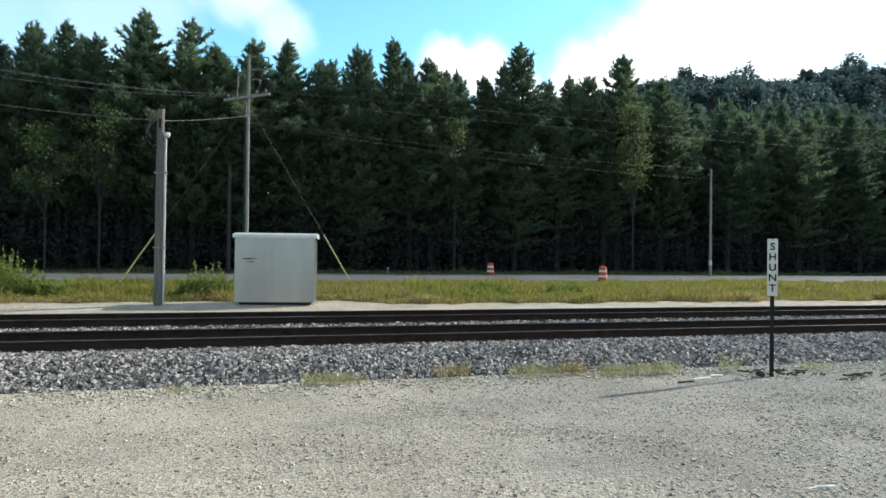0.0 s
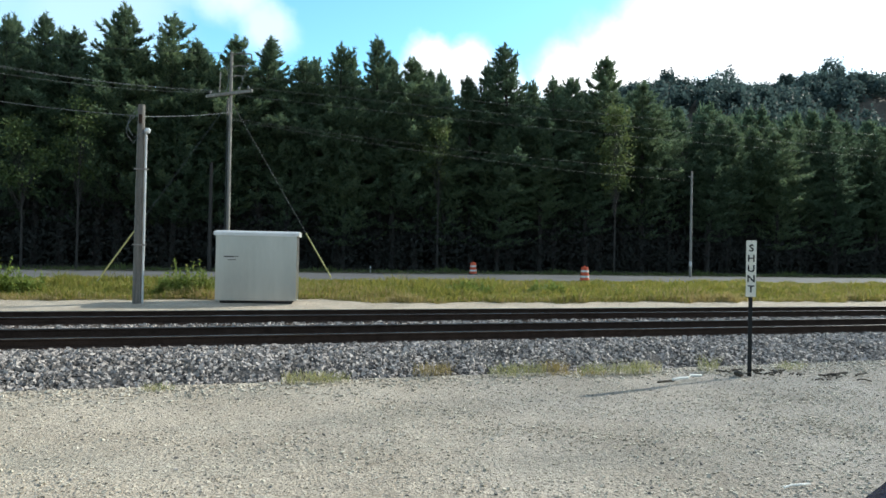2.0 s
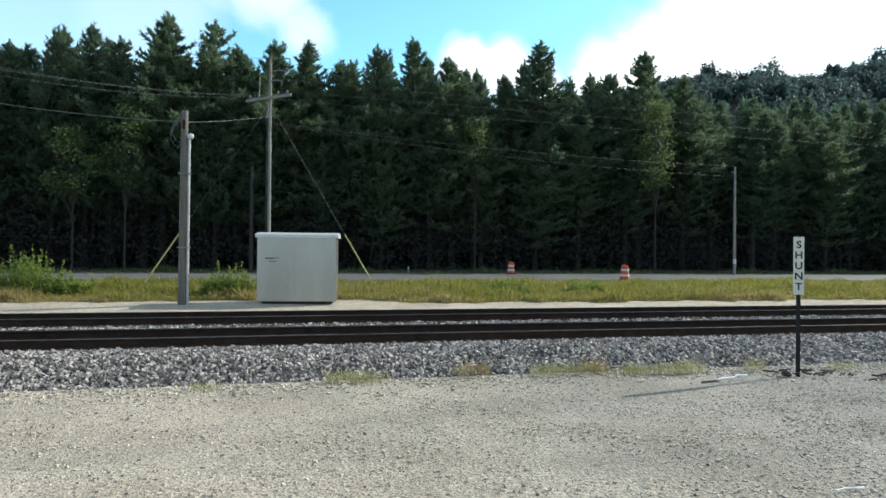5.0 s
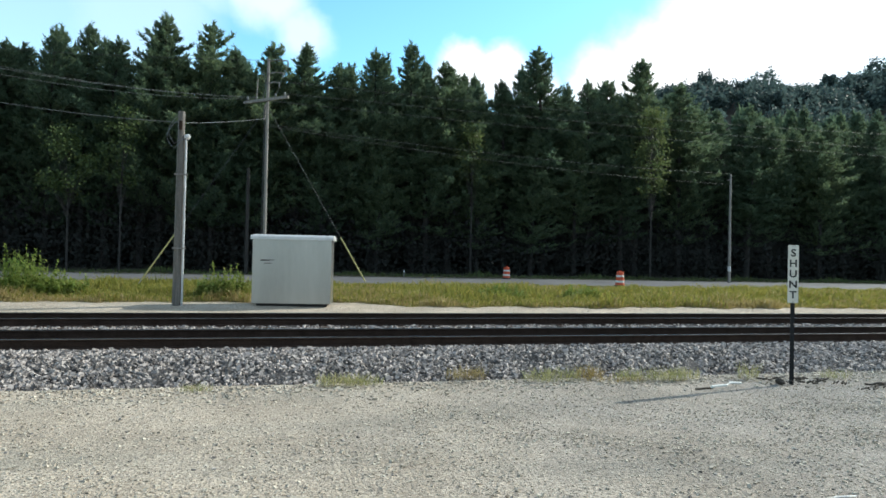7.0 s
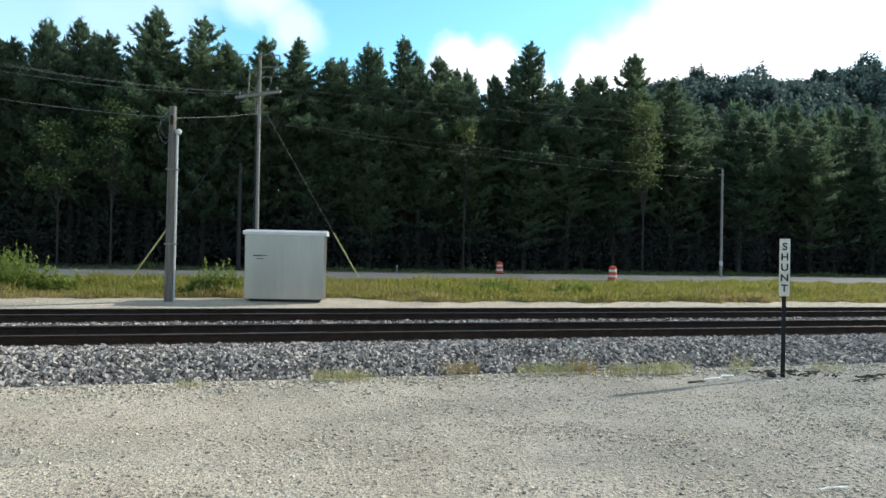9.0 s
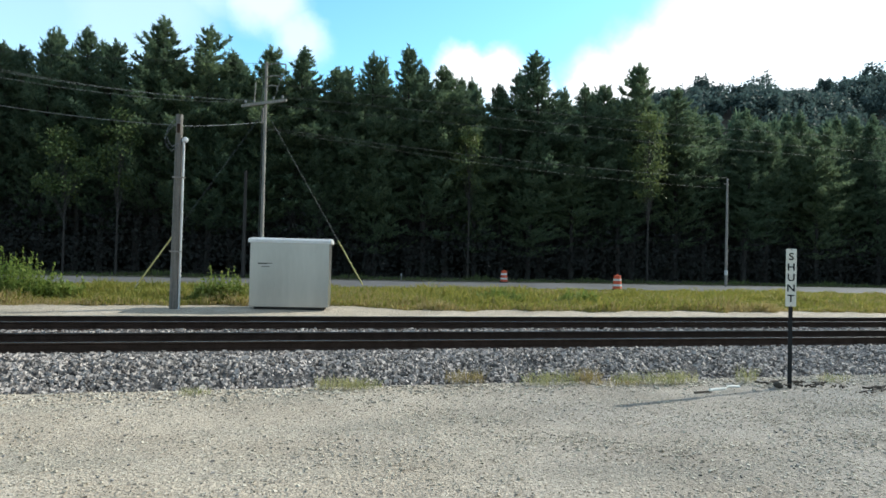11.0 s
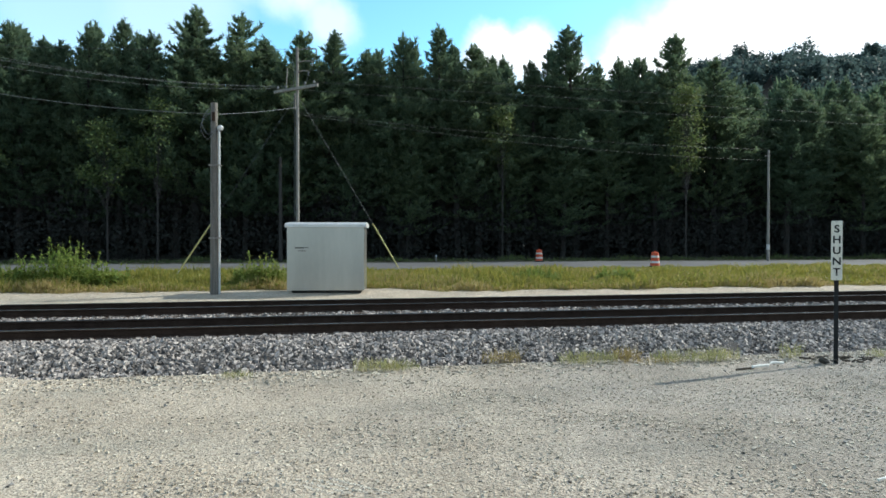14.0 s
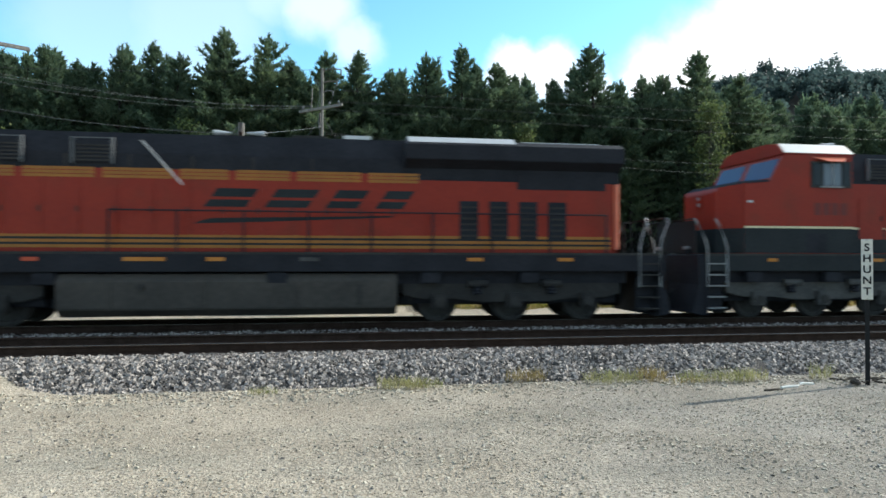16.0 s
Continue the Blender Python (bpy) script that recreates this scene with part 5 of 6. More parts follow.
def wheelset_mesh():
    bm = bmesh.new()
    for s in (-1, 1):
        y = s * 0.76
        prof = [(0.08, y - s * 0.02), (0.40, y - s * 0.03), (0.44, y - s * 0.07), (WHEEL_R + 0.025, y - s * 0.07), (WHEEL_R + 0.025, y - s * 0.04), (WHEEL_R, y - s * 0.03), (WHEEL_R - 0.006, y + s * 0.07), (0.44, y + s * 0.07), (0.40, y + s * 0.03), (0.12, y + s * 0.05), (0.10, y + s * 0.10)]
        lathe(prof, 28, bm, axis="Y")
        for k in range(5):
            a = 2 * math.pi * k / 5
            tube((0.26 * math.cos(a), y + s * 0.02, 0.26 * math.sin(a)), (0.26 * math.cos(a), y + s * 0.055, 0.26 * math.sin(a)), 0.05, seg=8, bm=bm)
    tube((0, -1.0, 0), (0, 1.0, 0), 0.085, seg=12, bm=bm)
    bmesh.ops.recalc_face_normals(bm, faces=list(bm.faces))
    me = bpy.data.meshes.new("wheelset")
    bm.to_mesh(me)
    bm.free()
    me.materials.append(M_LOCO_GREY)
    return me


WHEELSET = wheelset_mesh()


def locomotive(label, new_scheme):
    """A six-axle road engine. x runs back from its front plate, z up from the rail."""
    L = thing("locomotive", label, "locomotive", group="engines of the train")
    rng = random.Random(3 if new_scheme else 4)
    nf, nb, cf, cr, top, eave, nose = (0.98, 2.12, 2.60, 4.85, 4.90, 4.54, 0.11) if new_scheme else (1.05, 2.3, 2.72, 4.85, 4.94, 4.60, 0.18)
    win0, win1 = (2.74, 4.62) if new_scheme else (3.58, 4.72)
    main = M_ORANGE
    cast = M_TRUCK_DARK if new_scheme else M_TRUCK
    W, HW = 1.5, 1.12
    # underframe, walkway, pilot
    part("underframe", box(0.35, 22.45, -W, W, 1.32, 1.80), M_LOCO_BLACK if new_scheme else M_LOCO_GREEN, L, "dark sill and walkway", bevel=0.01)
    part("walkway_edge", box(0.35, 22.45, -W - 0.012, W + 0.012, 1.74, 1.80), M_LOCO_GREY, L)
    for x, d in ((0.0, 1), (22.8, -1)):
        pilot = prism([(x + 0.28 * d, 0.12), (x + 0.02 * d, 0.2), (x + 0.22 * d, 0.95), (x + 0.18 * d, 1.75), (x + 0.42 * d, 1.8), (x + 0.42 * d, 0.12)], -1.45, 1.45)
        part("pilot_plow" if d > 0 else "rear_pilot", pilot, M_LOCO_BLACK, L)
        c = part("coupler", box(min(x, x - 0.42 * d), max(x, x - 0.42 * d), -0.13, 0.13, 0.72, 1.02), M_RAILSIDE, L, bevel=0.03)
        part("air_hose", pipe([(x + 0.1 * d, -0.5, 1.0), (x - 0.12 * d, -0.5, 0.7), (x - 0.1 * d, -0.35, 0.45)], 0.03, 6), M_RUBBER, L)
    # steps and grab rails at the four corners
    for x0, d in ((0.42, 1), (22.42, -1)):
        for s in (-1, 1):
            well = part("step_well", box(min(x0, x0 + 0.55 * d), max(x0, x0 + 0.55 * d), s * 1.22 - 0.03, s * 1.22 + 0.03, 0.22, 1.72), M_LOCO_BLACK, L)
            for k in range(5):
                zz = 0.30 + k * 0.30
                part("tread", box(min(x0, x0 + 0.52 * d), max(x0, x0 + 0.52 * d), min(s * 1.24, s * 1.53), max(s * 1.24, s * 1.53), zz, zz + 0.035), M_GRAB if d > 0 else M_LOCO_GREY, well, "steel step")
            for e, lean in ((-0.02, 0.28), (0.56, 0.25)):
                xx = x0 + e * d
                pts = [(xx, s * 1.52, 0.9), (xx, s * 1.52, 1.95), (xx - 0.06 * d, s * 1.5, 2.2), (xx - lean * 0.9 * d, s * 1.46, 2.62), (xx - lean * d, s * 1.36, 2.75)]
                part("grab_rail", pipe(pts, 0.026, 7), M_GRAB, L, "grey step handrail")
            part("step_side", box(min(x0 - 0.05 * d, x0 - 0.01 * d), max(x0 - 0.05 * d, x0 - 0.01 * d), min(s * 1.2, s * 1.53), max(s * 1.2, s * 1.53), 0.15, 1.75), M_LOCO_BLACK, L)
        part("end_rail", pipe([(x0 - 0.25 * d, -1.3, 1.8), (x0 - 0.25 * d, -1.3, 2.75), (x0 - 0.25 * d, 1.3, 2.75), (x0 - 0.25 * d, 1.3, 1.8)], 0.024, 7), M_LOCO_GREY, L)
    # nose and cab
    out = [(nf + 0.42, 1.8), (nf + 0.42, 3.55 + nose), (nb, 3.58 + nose), (cf - 0.05, eave - 0.12), (cf, eave - 0.02), (cr, eave), (cr, 1.8)]
    cab = part("cab", prism(out, -W, W), main, L, "orange painted cab and nose", bevel=0.03)
    front = bmesh.new()
    rings = []
    for x, half, hi in ((nf, 0.86, 3.36), (nf + 0.06, 0.92, 3.48), (nf + 0.43, W - 0.012, 3.545)):
        rings.append([front.verts.new(p) for p in ((x, -half, 1.8), (x, half, 1.8), (x, half, hi + nose), (x, -half, hi + nose))])
    for a, b in zip(rings, rings[1:]):
        for i in range(4):
            front.faces.new((a[i], a[(i + 1) % 4], b[(i + 1) % 4], b[i]))
    front.faces.new(rings[0][::-1])
    front.faces.new(rings[-1])
    part("nose", front, main, cab, "orange nose with angled corners", bevel=0.02)
    cap = bmesh.new()
    lo = [cap.verts.new((x, y, 3.53 + nose + (0.045 if x > 2 else 0))) for x, y in ((nf + 0.34, -1.36), (nb + 0.06, -1.48), (nb + 0.06, 1.48), (nf + 0.34, 1.36))]
    hi = [cap.verts.new((x, y, z)) for x, y, z in ((nf + 0.44, -1.2, 3.63 + nose), (nb + 0.10, -1.3, 3.70 + nose), (nb + 0.10, 1.3, 3.70 + nose), (nf + 0.44, 1.2, 3.63 + nose))]
    for i in range(4):
        cap.faces.new((lo[i], lo[(i + 1) % 4], hi[(i + 1) % 4], hi[i]))
    cap.faces.new(lo[::-1])
    cap.faces.new(hi)
    part("nose_top", cap, M_LOCO_BLACK, cab, "black antiglare nose top")
    roof = part("cab_roof", along([(-W - 0.03, eave - 0.04), (-W - 0.03, eave), (-1.2, top - 0.05), (-0.8, top), (0.8, top), (1.2, top - 0.05), (W + 0.03, eave), (W + 0.03, eave - 0.04)], cf - 0.06, cr + 0.02), main, L, "sunlit cab roof", bevel=0.015)
    for s in (-1, 1):
        slope = bmesh.new()
        q = [slope.verts.new(p) for p in ((cf - 0.02, s * (W + 0.034), eave + 0.006), (cr, s * (W + 0.034), eave + 0.006), (cr - 0.04, s * 1.205, top - 0.04), (cf + 0.03, s * 1.205, top - 0.04))]
        r = [slope.verts.new(v.co - Vector((0, s * 0.015, 0.02))) for v in q]
        for f in ((q[0], q[1], q[2], q[3]), (r[3], r[2], r[1], r[0]), (q[0], r[0], r[1], q[1]), (q[1], r[1], r[2], q[2]), (q[2], r[2], r[3], q[3]), (q[3], r[3], r[0], q[0])):
            slope.faces.new(f)
        bmesh.ops.recalc_face_normals(slope, faces=slope.faces)
        # slope panels are coloured brighter than the roof to show sun on them
        part("roof_slope", slope, M_SUNLIT_ORANGE if new_scheme else M_GALV_EDGE, roof, "glossy roof slope in orange lightened for sunlight" if new_scheme else "roof slope coloured white for sun glare")
    part("antenna", box(cr - 0.9, cr - 0.4, -0.3, 0.3, top, top + 0.05), M_LOCO_GREY, roof, bevel=0.01)
    part("horn", tube((cr - 0.25, -0.5, top + 0.1), (cr + 0.2, -0.5, top + 0.1), 0.03, 0.07, 10), M_SILVER, roof)
    # windscreen on the sloping front, one pane each side
    n0, n1 = Vector((nb + 0.03, 0, 3.62 + nose)), Vector((cf - 0.05, 0, eave - 0.12))
    up = (n1 - n0)
    nrm = Vector((-up.z, 0, up.x)).normalized()
    for y0, y1 in ((-1.38, -0.12), (0.12, 1.38)):
        bm = bmesh.new()
        a = [n0 + up * 0.16 + nrm * 0.012, n0 + up * 0.95 + nrm * 0.012]
        q = [bm.verts.new((p.x, y, p.z)) for p in a for y in (y0, y1)]
        r = [bm.verts.new((p.x - nrm.x * 0.03, y, p.z - nrm.z * 0.03)) for p in a for y in (y0, y1)]
        for f in ((q[0], q[1], q[3], q[2]), (r[0], r[2], r[3], r[1]), (q[0], q[2], r[2], r[0]), (q[1], r[1], r[3], q[3]), (q[0], r[0], r[1], q[1]), (q[2], q[3], r[3], r[2])):
            bm.faces.new(f)
        part("windscreen", bm, M_SKY_WINDSCREEN, cab, "dark windscreen pane with reflected sky put into its blue")
    for s in (-1, 1):
        y = s * (W + 0.001)
        d = s * 0.02
        lo, hi = min(y, y + d), max(y, y + d)
        wf = part("window_frame", box(win0 - 0.06, win1 + 0.06, lo, hi, 3.64, 4.38), M_LOCO_GREY, cab, "grey side window frame")
        span = (win1 - win0)
        for a, b in ((0.0, 0.22), (0.28, 0.50), (0.53, 0.75), (0.81, 1.0)):
            # two middle panes take the lighter glass, to look lit from behind
            part("pane", box(win0 + span * a, win0 + span * b, min(lo, lo + d), max(hi, hi + d), 3.71, 4.33), M_BRIGHT_PANE if 0.2 < a < 0.6 else M_GLASS, wf)
        part("mullion", box(win0 + span * 0.505, win0 + span * 0.525, min(lo, lo + 2 * d), max(hi, hi + 2 * d), 3.69, 4.35), M_GRAB, wf)
        part("window_sill", box(win0 + span * 0.2, win0 + span * 0.8, min(lo, lo + 2.4 * d), max(hi, hi + 2.4 * d), 3.645, 3.69), M_GRAB, wf)
        visor = bmesh.new()
        a, b = win0 + span * 0.02, win1 - span * 0.05
        q = [visor.verts.new(p) for p in ((a, y, 4.51), (b, y, 4.51), (b - 0.3, y + s * 0.26, 4.36), (a + 0.3, y + s * 0.26, 4.36), (a, y, 4.48), (b, y, 4.48), (b - 0.3, y + s * 0.26, 4.34), (a + 0.3, y + s * 0.26, 4.34))]
        for f in ((0, 1, 2, 3), (7, 6, 5, 4), (0, 4, 5, 1), (1, 5, 6, 2), (2, 6, 7, 3), (3, 7, 4, 0)):
            visor.faces.new([q[i] for i in f])
        # visor colour is raised to look struck by the sun
        part("sun_visor", visor, M_SUNLIT_ORANGE, cab, "visor over the side windows, its orange lightened for sunlight")
        # plain bars in place of the running number
        for k in range(4):
            x = win0 + 0.05 + k * 0.27
            part("number_bar", box(x, x + 0.2, min(y, y + d * 0.4), max(y, y + d * 0.4), 2.88, 3.22), M_DARK_RED, cab, "dark red plain bar on the cab side")
        part("side_door", box(3.37, 3.99, min(y, y + d * 0.5), max(y, y + d * 0.5), 1.82, 2.36), M_LOCO_BLACK, cab, "dark recess in the cab side")
        part("builder_plate", box(nf + 0.55, nf + 0.72, min(y, y + d * 0.4), max(y, y + d * 0.4), 3.20, 3.26), M_SILVER, cab)
    part("lamp_housing", box(nf - 0.02, nf + 0.1, -0.16, 0.16, 3.10, 3.52), main, cab, bevel=0.02)
    for z in (3.41, 3.23):
        part("headlight", tube((nf - 0.04, 0, z), (nf + 0.06, 0, z), 0.055, seg=14), M_LAMP if new_scheme else M_GRAB, cab, "round headlight on the nose")
    for s in (-1, 1):
        lamp = part("ditch_light", tube((0.10, s * 0.8, 1.96), (0.26, s * 0.8, 1.96), 0.05, seg=12), M_LAMP if new_scheme else M_GRAB, L, "small ditch light")
        part("light_bracket", box(0.16, 0.24, s * 0.8 - 0.04, s * 0.8 + 0.04, 1.78, 1.92), M_LOCO_BLACK, lamp)
    part("end_panel", box(0.27, 0.30, -1.1, 1.1, 1.82, 2.72), M_OLIVE if new_scheme else M_LOCO_GREEN, L, "shaded panel behind the front rail", bevel=0.006)
    # long hood
    hood_top = 4.72
    plan = [(cr, -HW), (21.25, -HW), (21.5, -HW + 0.22), (21.5, HW - 0.22), (21.25, HW), (cr, HW)]
    hood = bmesh.new()
    rows = [[hood.verts.new((px, py, z)) for px, py in plan] for z in (1.80, 3.82)]
    for i in range(6):
        hood.faces.new((rows[0][i], rows[0][(i + 1) % 6], rows[1][(i + 1) % 6], rows[1][i]))
    hood.faces.new(rows[0][::-1])
    hood.faces.new(rows[1])
    part("hood", hood, main, L, "orange long hood", bevel=0.015)
    for s in (-1, 1):
        y0, y1 = sorted((s * (HW - 0.02), s * (HW - 0.24)))
        # lead engine's posts use the lightened orange as a sunlit edge
        part("end_post", tube((21.4, s * (HW - 0.09), 1.9), (21.4, s * (HW - 0.09), 4.05), 0.09, seg=8), M_SUNLIT_ORANGE if new_scheme else main, L, "orange rear corner post, lightened for sunlight on the lead engine")
    part("upper_hood", along([(-HW + 0.02, 3.66), (-HW + 0.02, 4.2), (-HW + 0.18, hood_top), (HW - 0.18, hood_top), (HW - 0.02, 4.2), (HW - 0.02, 3.66)], cr + 0.02, 15.7), M_LOCO_BLACK, L, "black sooty upper hood", bevel=0.02)
    rad = part("radiator_hood", along([(-HW - 0.005, 3.66), (-HW - 0.005, 3.98), (-W, 4.18), (-W, 4.56), (-1.25, 4.70), (1.25, 4.70), (W, 4.56), (W, 4.18), (HW + 0.005, 3.98), (HW + 0.005, 3.66)], 15.6, 21.45), M_LOCO_BLACK, L, "black flared radiator hood", bevel=0.015)
    # pale material paints the highlight along the cover's slope
    part("radiator_cover", along([(-1.42, 4.62), (-1.15, 4.80), (1.15, 4.80), (1.42, 4.62)], 15.68, 18.5), M_GALV_EDGE, rad, "radiator cover coloured pale for light on its slope", bevel=0.01)
    part("radiator_cover", box(18.7, 20.9, -1.15, 1.15, 4.70, 4.735), M_GALV_EDGE, rad, "dull radiator cover", bevel=0.01)
    part("exhaust_stack", box(12.7, 13.6, -0.45, 0.45, hood_top, hood_top + 0.16), M_LOCO_GREY, L, "sooty exhaust stack", bevel=0.03)
    part("roof_hatch", box(14.05, 14.75, -0.9, 0.9, hood_top, hood_top + 0.10), M_GALV_EDGE, L, "pale roof hatch", bevel=0.01)
    horn = part("air_horn", box(10.9, 12.0, -0.62, -0.56, hood_top, hood_top + 0.07), M_LOCO_GREY, L, "horn bracket on the roof", bevel=0.01)
    for k, (x0, x1, y) in enumerate(((11.2, 10.8, -0.66), (11.15, 10.85, -0.52), (11.6, 12.05, -0.66))):
        part("trumpet", tube((x0, y, hood_top + 0.12), (x1, y, hood_top + 0.12), 0.025, 0.075, 10), M_SILVER, horn, "silver horn trumpet")
    for k in range(6):
        x = 6.0 + k * 1.45
        part("hood_rib", box(x, x + 0.05, -HW, HW, 3.86, 4.16), M_LOCO_GREY, L)
    for s in (-1, 1):
        y = s * (HW + 0.002)

        def on_side(name, x0, x1, z0, z1, material, thick=0.012, lab="", parent=None):
            return part(name, box(x0, x1, min(y, y + s * thick), max(y, y + s * thick), z0, z1), material, parent or L, lab)

        if new_scheme:
            for z in (1.90, 2.03, 2.16):
                on_side("stripe", cr + 0.02, 21.2, z, z + 0.075, M_LOCO_YELLOW, 0.006, "yellow stripe")
                part("stripe", box(nf + 0.45, 3.33, min(s * (W + 0.002), s * (W + 0.008)), max(s * (W + 0.002), s * (W + 0.008)), z, z + 0.075), M_LOCO_YELLOW, cab, "yellow stripe")
                part("stripe", box(4.03, cr - 0.02, min(s * (W + 0.002), s * (W + 0.008)), max(s * (W + 0.002), s * (W + 0.008)), z, z + 0.075), M_LOCO_YELLOW, cab, "yellow stripe")
            for z in (1.97, 2.10):
                on_side("stripe", cr + 0.02, 21.2, z, z + 0.065, M_LOCO_GREEN, 0.004, "dark green stripe")
                part("stripe", box(nf + 0.45, cr - 0.02, min(s * (W + 0.001), s * (W + 0.004)), max(s * (W + 0.001), s * (W + 0.004)), z, z + 0.065), M_LOCO_GREEN, cab, "dark green stripe")
            x = cr + 0.35
            while x < 15.6:
                ln = min(rng.choice((1.15, 1.3, 1.6)), 16.0 - x)
                for z in (3.59, 3.68, 3.77):
                    on_side("stripe", x, x + ln, z, z + 0.07, M_LOCO_YELLOW, 0.007, "yellow stripe")
                x += ln + 0.18
        else:
            on_side("stripe", cr + 0.02, 21.2, 2.50, 2.56, M_CREAM, 0.006, "cream line")
            on_side("lower_band", cr + 0.02, 21.2, 1.82, 2.50, M_LOCO_GREEN, 0.005, "dark green lower band")
            part("stripe", box(nf + 0.45, cr - 0.02, min(s * (W + 0.002), s * (W + 0.01)), max(s * (W + 0.002), s * (W + 0.01)), 2.50, 2.56), M_CREAM, cab, "cream line")
            if s < 0:
                band = bmesh.new()
                rings = [[band.verts.new((x, side * (half + 0.008), z)) for side, z in ((-1, 1.82), (1, 1.82), (1, 2.50), (-1, 2.50))] for x, half in ((nf - 0.008, 0.86), (nf + 0.06, 0.92), (nf + 0.44, W - 0.004))]
                for a, b in zip(rings, rings[1:]):
                    for i in range(4):
                        band.faces.new((a[i], a[(i + 1) % 4], b[(i + 1) % 4], b[i]))
                band.faces.new(rings[0][::-1])
                band.faces.new(rings[-1])
                part("nose_band", band, M_LOCO_GREEN, cab, "dark green lower nose")
            part("lower_band", box(nf + 0.45, cr - 0.02, min(s * (W + 0.002), s * (W + 0.008)), max(s * (W + 0.002), s * (W + 0.008)), 1.82, 2.50), M_LOCO_GREEN, cab, "dark green lower band")
        # grilles beside the upper hood, with light frames
        for x0 in (5.68, 7.70):
            fr = part("grille_frame", box(x0 - 0.06, x0 + 0.86, min(y, y + s * 0.03), max(y, y + s * 0.03), 3.95, 4.48), M_LOCO_BLACK, L)
            for e in (-0.08, 0.82):
                part("post", box(x0 + e, x0 + e + 0.05, min(y, y + s * 0.07), max(y, y + s * 0.07), 3.92, 4.56), M_POST_GREY, fr)
            part("rail", box(x0 - 0.08, x0 + 0.87, min(y, y + s * 0.06), max(y, y + s * 0.06), 4.53, 4.55), M_POST_GREY, fr)
            for k in range(5):
                part("louvre", box(x0, x0 + 0.80, min(y, y + s * 0.05), max(y, y + s * 0.05), 3.98 + k * 0.09, 4.02 + k * 0.09), M_LOCO_GREY, fr)
        # doors along the hood
        x = cr + 0.5
        while x < 15.2:
            on_side("door", x, x + 0.78, 2.22, 3.40, main, 0.012, "orange hood door")
            on_side("latch", x + 0.70, x + 0.74, 2.75, 2.9, M_LOCO_GREY, 0.03)
            x += 0.84
        on_side("air_intake", 16.2, 18.25, 3.70, 4.02, M_LOCO_BLACK, 0.02, "dark air intake")
        on_side("air_intake", 18.6, 21.05, 3.48, 3.98, M_LOCO_BLACK, 0.02, "dark air intake")
        for x in (17.05, 17.85, 18.65, 19.45):
            g = on_side("grille_door", x, x + 0.5, 2.15, 3.15, M_LOCO_BLACK, 0.016, "dark grille door")
            for k in range(6):
                part("slat", box(x + 0.03, x + 0.47, min(y, y + s * 0.03), max(y, y + s * 0.03), 2.22 + k * 0.15, 2.27 + k * 0.15), M_LOCO_GREY, g)
        if new_scheme:
            # a plain slanted mark and a sweep below it, in the railway's dark green
            for x0, x1 in ((10.65, 11.75), (12.1, 13.25), (13.6, 14.5), (14.85, 15.65)):
                for z0, z1 in ((2.92, 3.10), (3.17, 3.38)):
                    lean = (z0 - 2.92) * 0.7, (z1 - 2.92) * 0.7
                    outline = [(x0 + lean[0], z0), (x1 + lean[0] - 0.1, z0), (x1 + lean[1] - 0.1, z1), (x0 + lean[1], z1)]
                    part("painted_block", prism(outline, min(y, y + s * 0.018), max(y, y + s * 0.018)), M_LOCO_GREEN, L, "dark green slanted plain shape")
            sweep = [(10.4, 2.50), (12.2, 2.56), (15.3, 2.70), (15.3, 2.74), (12.2, 2.67), (10.8, 2.64)]
            part("painted_sweep", prism(sweep, min(y, y + s * 0.018), max(y, y + s * 0.018)), M_LOCO_GREEN, L, "dark green painted sweep")
        # walkway handrail
        yr = s * 1.44
        x = cr + 3.7
        pts = []
        while x < 21.6:
            part("stanchion", tube((x, yr, 1.78), (x, yr, 2.80), 0.028, seg=6), M_LOCO_BLACK, L)
            pts.append((x, yr, 2.80))
            x += 1.55
        part("handrail", pipe(pts, 0.022, 6), M_LOCO_BLACK, L, "dark walkway handrail")
        # thin pale bar added in the shape of a glint off the handrail
        part("glint_streak", tube((9.22, s * 1.2, 4.50), (10.22, s * 1.42, 3.42), 0.020, seg=6), M_CONDUIT, L, "pale slanted bar standing in for a handrail glint")
        # sill fittings
        for x0, ln, m in ((2.2, 0.28, M_AMBER), (5.3, 0.5, M_AMBER), (6.7, 0.35, M_DRUM_ORANGE), (8.9, 0.95, M_AMBER), (10.8, 0.42, M_AMBER), (13.0, 0.45, M_TRUCK), (17.2, 0.4, M_AMBER), (19.6, 0.4, M_AMBER)):
            part("reflector", box(x0, x0 + ln, min(s * (W + 0.002), s * (W + 0.02)), max(s * (W + 0.002), s * (W + 0.02)), 1.58, 1.67), m, L, "amber reflective strip")
        for x0 in (1.6, 4.0, 6.9, 12.2, 16.0, 18.6):
            part("sill_box", box(x0, x0 + 0.5, s * 1.34 - 0.12, s * 1.34 + 0.12, 1.02, 1.30), M_LOCO_BLACK, L, bevel=0.02)
    # fuel tank
    tank = along([(-1.2, 0.235), (-1.42, 0.42), (-1.46, 1.10), (-1.36, 1.27), (1.36, 1.27), (1.46, 1.10), (1.42, 0.42), (1.2, 0.235)], 7.40, 15.4)
    tk = part("fuel_tank", tank, M_TANK, L, "dusty grey fuel tank", bevel=0.02)
    for x in (8.6, 10.7, 12.9):
        part("tank_seam", box(x, x + 0.03, -1.47, 1.47, 0.4, 1.08), M_TANK, tk)
    part("filler", tube((9.3, -1.50, 0.95), (9.3, -1.42, 0.95), 0.09, seg=10), M_LOCO_GREY, tk)
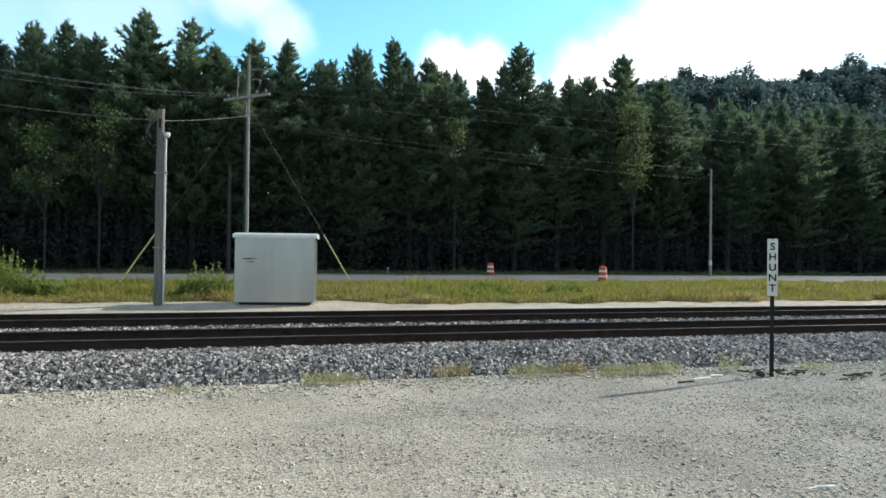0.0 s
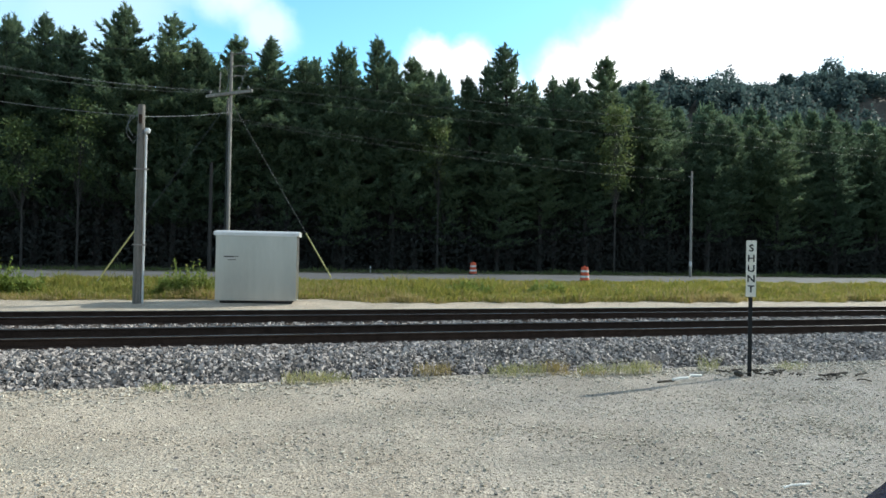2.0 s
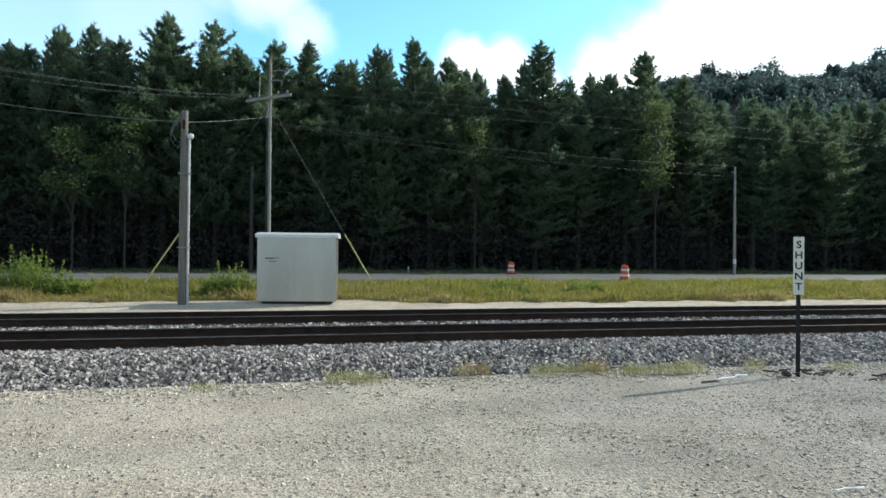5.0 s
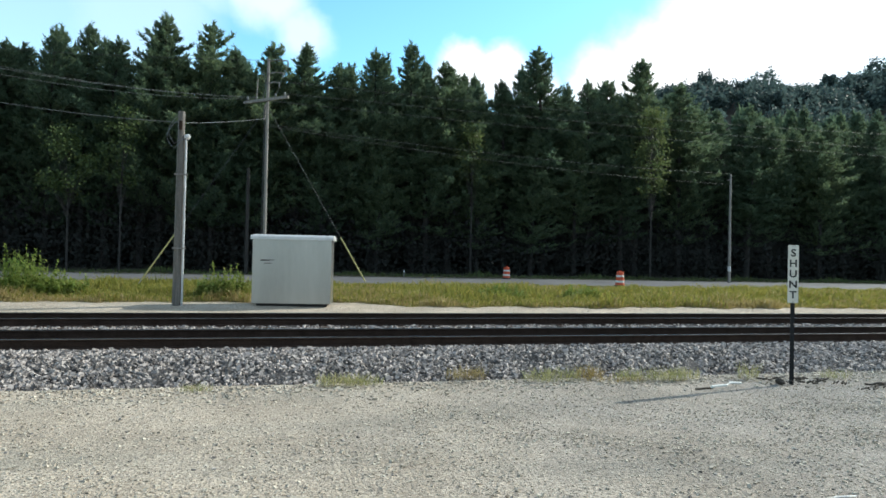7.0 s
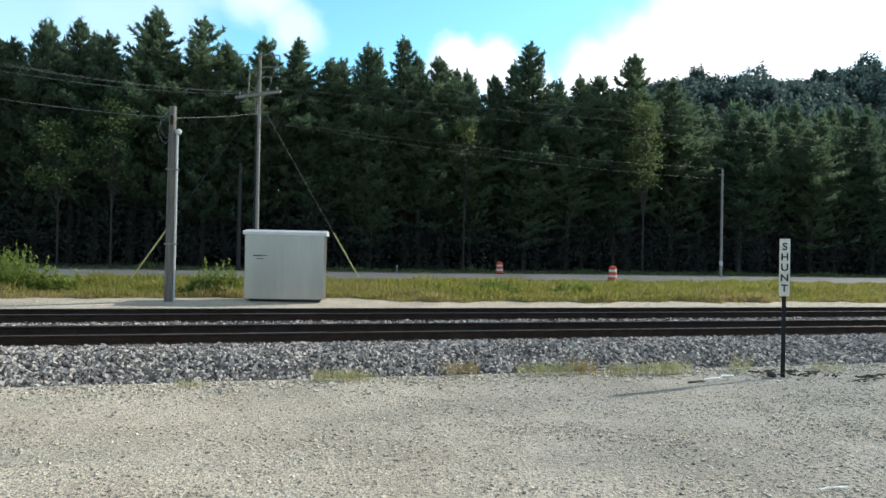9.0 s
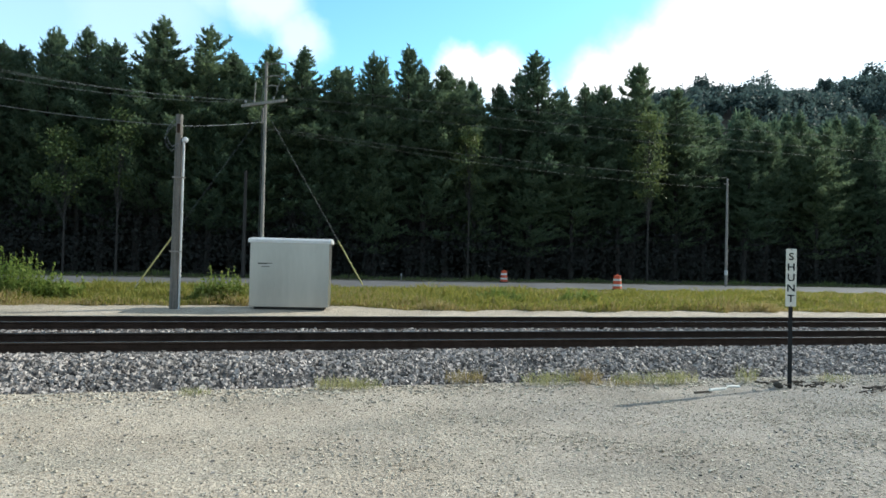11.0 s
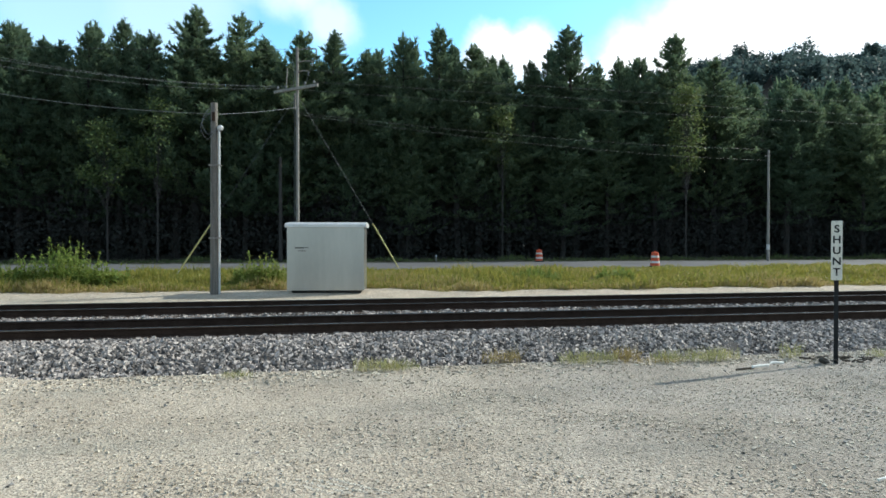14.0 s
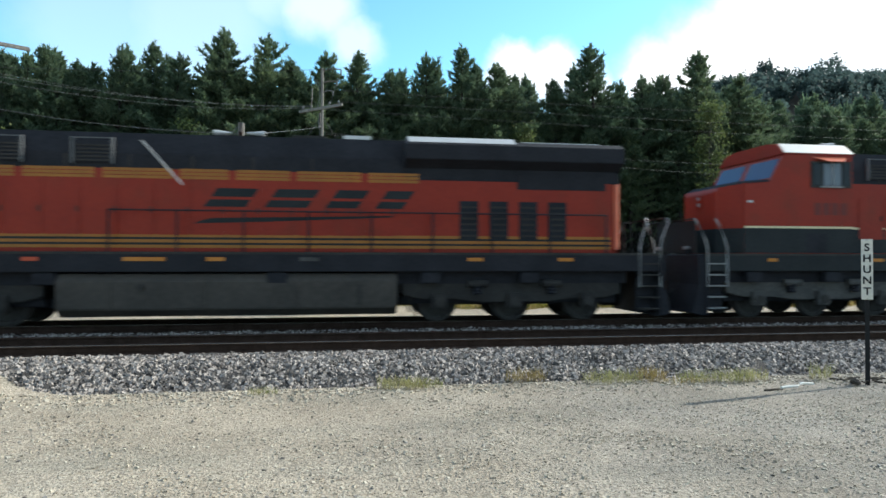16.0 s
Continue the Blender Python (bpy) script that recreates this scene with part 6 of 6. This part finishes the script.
    part("gauge_glass", box(14.4, 14.5, -1.485, -1.46, 0.5, 1.0), M_LOCO_GREY, tk)
    # two trucks
    for a, b, c in (AXLES[:3], AXLES[3:]):
        truck = part("truck", box(a - 0.75, c + 0.75, -0.55, 0.55, 0.62, 0.95), M_LOCO_BLACK, L, "dark cast truck")
        part("motor_casing", box(a - 1.0, c + 1.0, -0.66, 0.66, 0.42, 0.64), M_LOCO_BLACK, truck, "black motor casings between the wheels")
        part("brake_gear", box(a - 1.1, c + 1.1, -1.2, 1.2, 1.0, 1.34), M_LOCO_BLACK, truck, "dark gear above the axles")
        for s in (-1, 1):
            part("wheel_guard", box(a - 0.9, c + 0.9, min(s * 0.86, s * 0.96), max(s * 0.86, s * 0.96), 0.48, 1.02), M_LOCO_BLACK, truck)
            y0, y1 = (s * 0.98, s * 1.18) if s > 0 else (-1.18, -0.98)
            fr = prism([(a - 0.95, 0.72), (a - 0.95, 1.0), (a - 0.3, 1.12), (c + 0.3, 1.12), (c + 0.95, 1.0), (c + 0.95, 0.72), (c + 0.45, 0.6), (c - 0.45, 0.6), (b + 0.85, 0.52), (b - 0.85, 0.52), (a + 0.45, 0.6), (a - 0.45, 0.6)], y0, y1)
            sf = part("side_frame", fr, cast, truck, "cast side frame", bevel=0.02)
            for x in (a, b, c):
                part("journal_box", box(x - 0.2, x + 0.2, min(s * 1.10, s * 1.30), max(s * 1.10, s * 1.30), 0.36, 0.76), cast, sf, bevel=0.03)
                part("journal_cap", tube((x, s * 1.29, WHEEL_R), (x, s * 1.34, WHEEL_R), 0.12, seg=12), M_LOCO_GREY, sf)
            for x in ((a + b) / 2, (b + c) / 2):
                part("spring", lathe([(0.11, 0.62), (0.13, 0.66), (0.11, 0.70), (0.13, 0.74), (0.11, 0.78), (0.13, 0.82), (0.11, 0.86)], 10), M_LOCO_BLACK, sf).matrix_basis = pose(x, s * 1.24, 0.1)
                part("brake_cylinder", tube((x - 0.25, s * 1.27, 1.0), (x + 0.25, s * 1.27, 1.0), 0.10, seg=10), cast, sf)
            part("sand_pipe", pipe([(a - 0.7, s * 1.1, 1.1), (a - 0.72, s * 0.95, 0.5), (a - 0.55, s * 0.8, 0.12)], 0.025, 6), M_LOCO_GREY, truck)
    axles = []
    for x in AXLES:
        w = new("wheelset", WHEELSET)
        w.parent = L
        w.matrix_basis = pose(x, 0, WHEEL_R)
        axles.append(w)
    return L, axles


lead_engine, lead_axles = locomotive("orange road locomotive with black upper hood and yellow stripes", True)
second_engine, second_axles = locomotive("orange older locomotive with a dark green lower band", False)


# ---- everything that moves ----
SPEED = 23.0
FRONT_AT = (15.5, -2.56)


def front_x(t):
    return FRONT_AT[1] - SPEED * (t - FRONT_AT[0])


def motions():
    step = 1.0 / FPS
    turn = -math.degrees(SPEED * step / WHEEL_R)
    for axle, x in zip(lead_axles + second_axles, AXLES + AXLES):
        walk(axle, [(k * step, pose(x, 0, WHEEL_R) @ pose(0, 0, 0, 0, turn * k, 0)) for k in range(481)])
    walk(lead_engine, [(t, pose(front_x(t), TRACKS[1], RAIL_TOP)) for t in (0.0, 14.0, 15.0, 15.5, 16.0)])
    walk(second_engine, [(t, pose(front_x(t) + 23.4, TRACKS[1], RAIL_TOP)) for t in (0.0, 14.0, 15.0, 15.5, 16.0)])


motions()
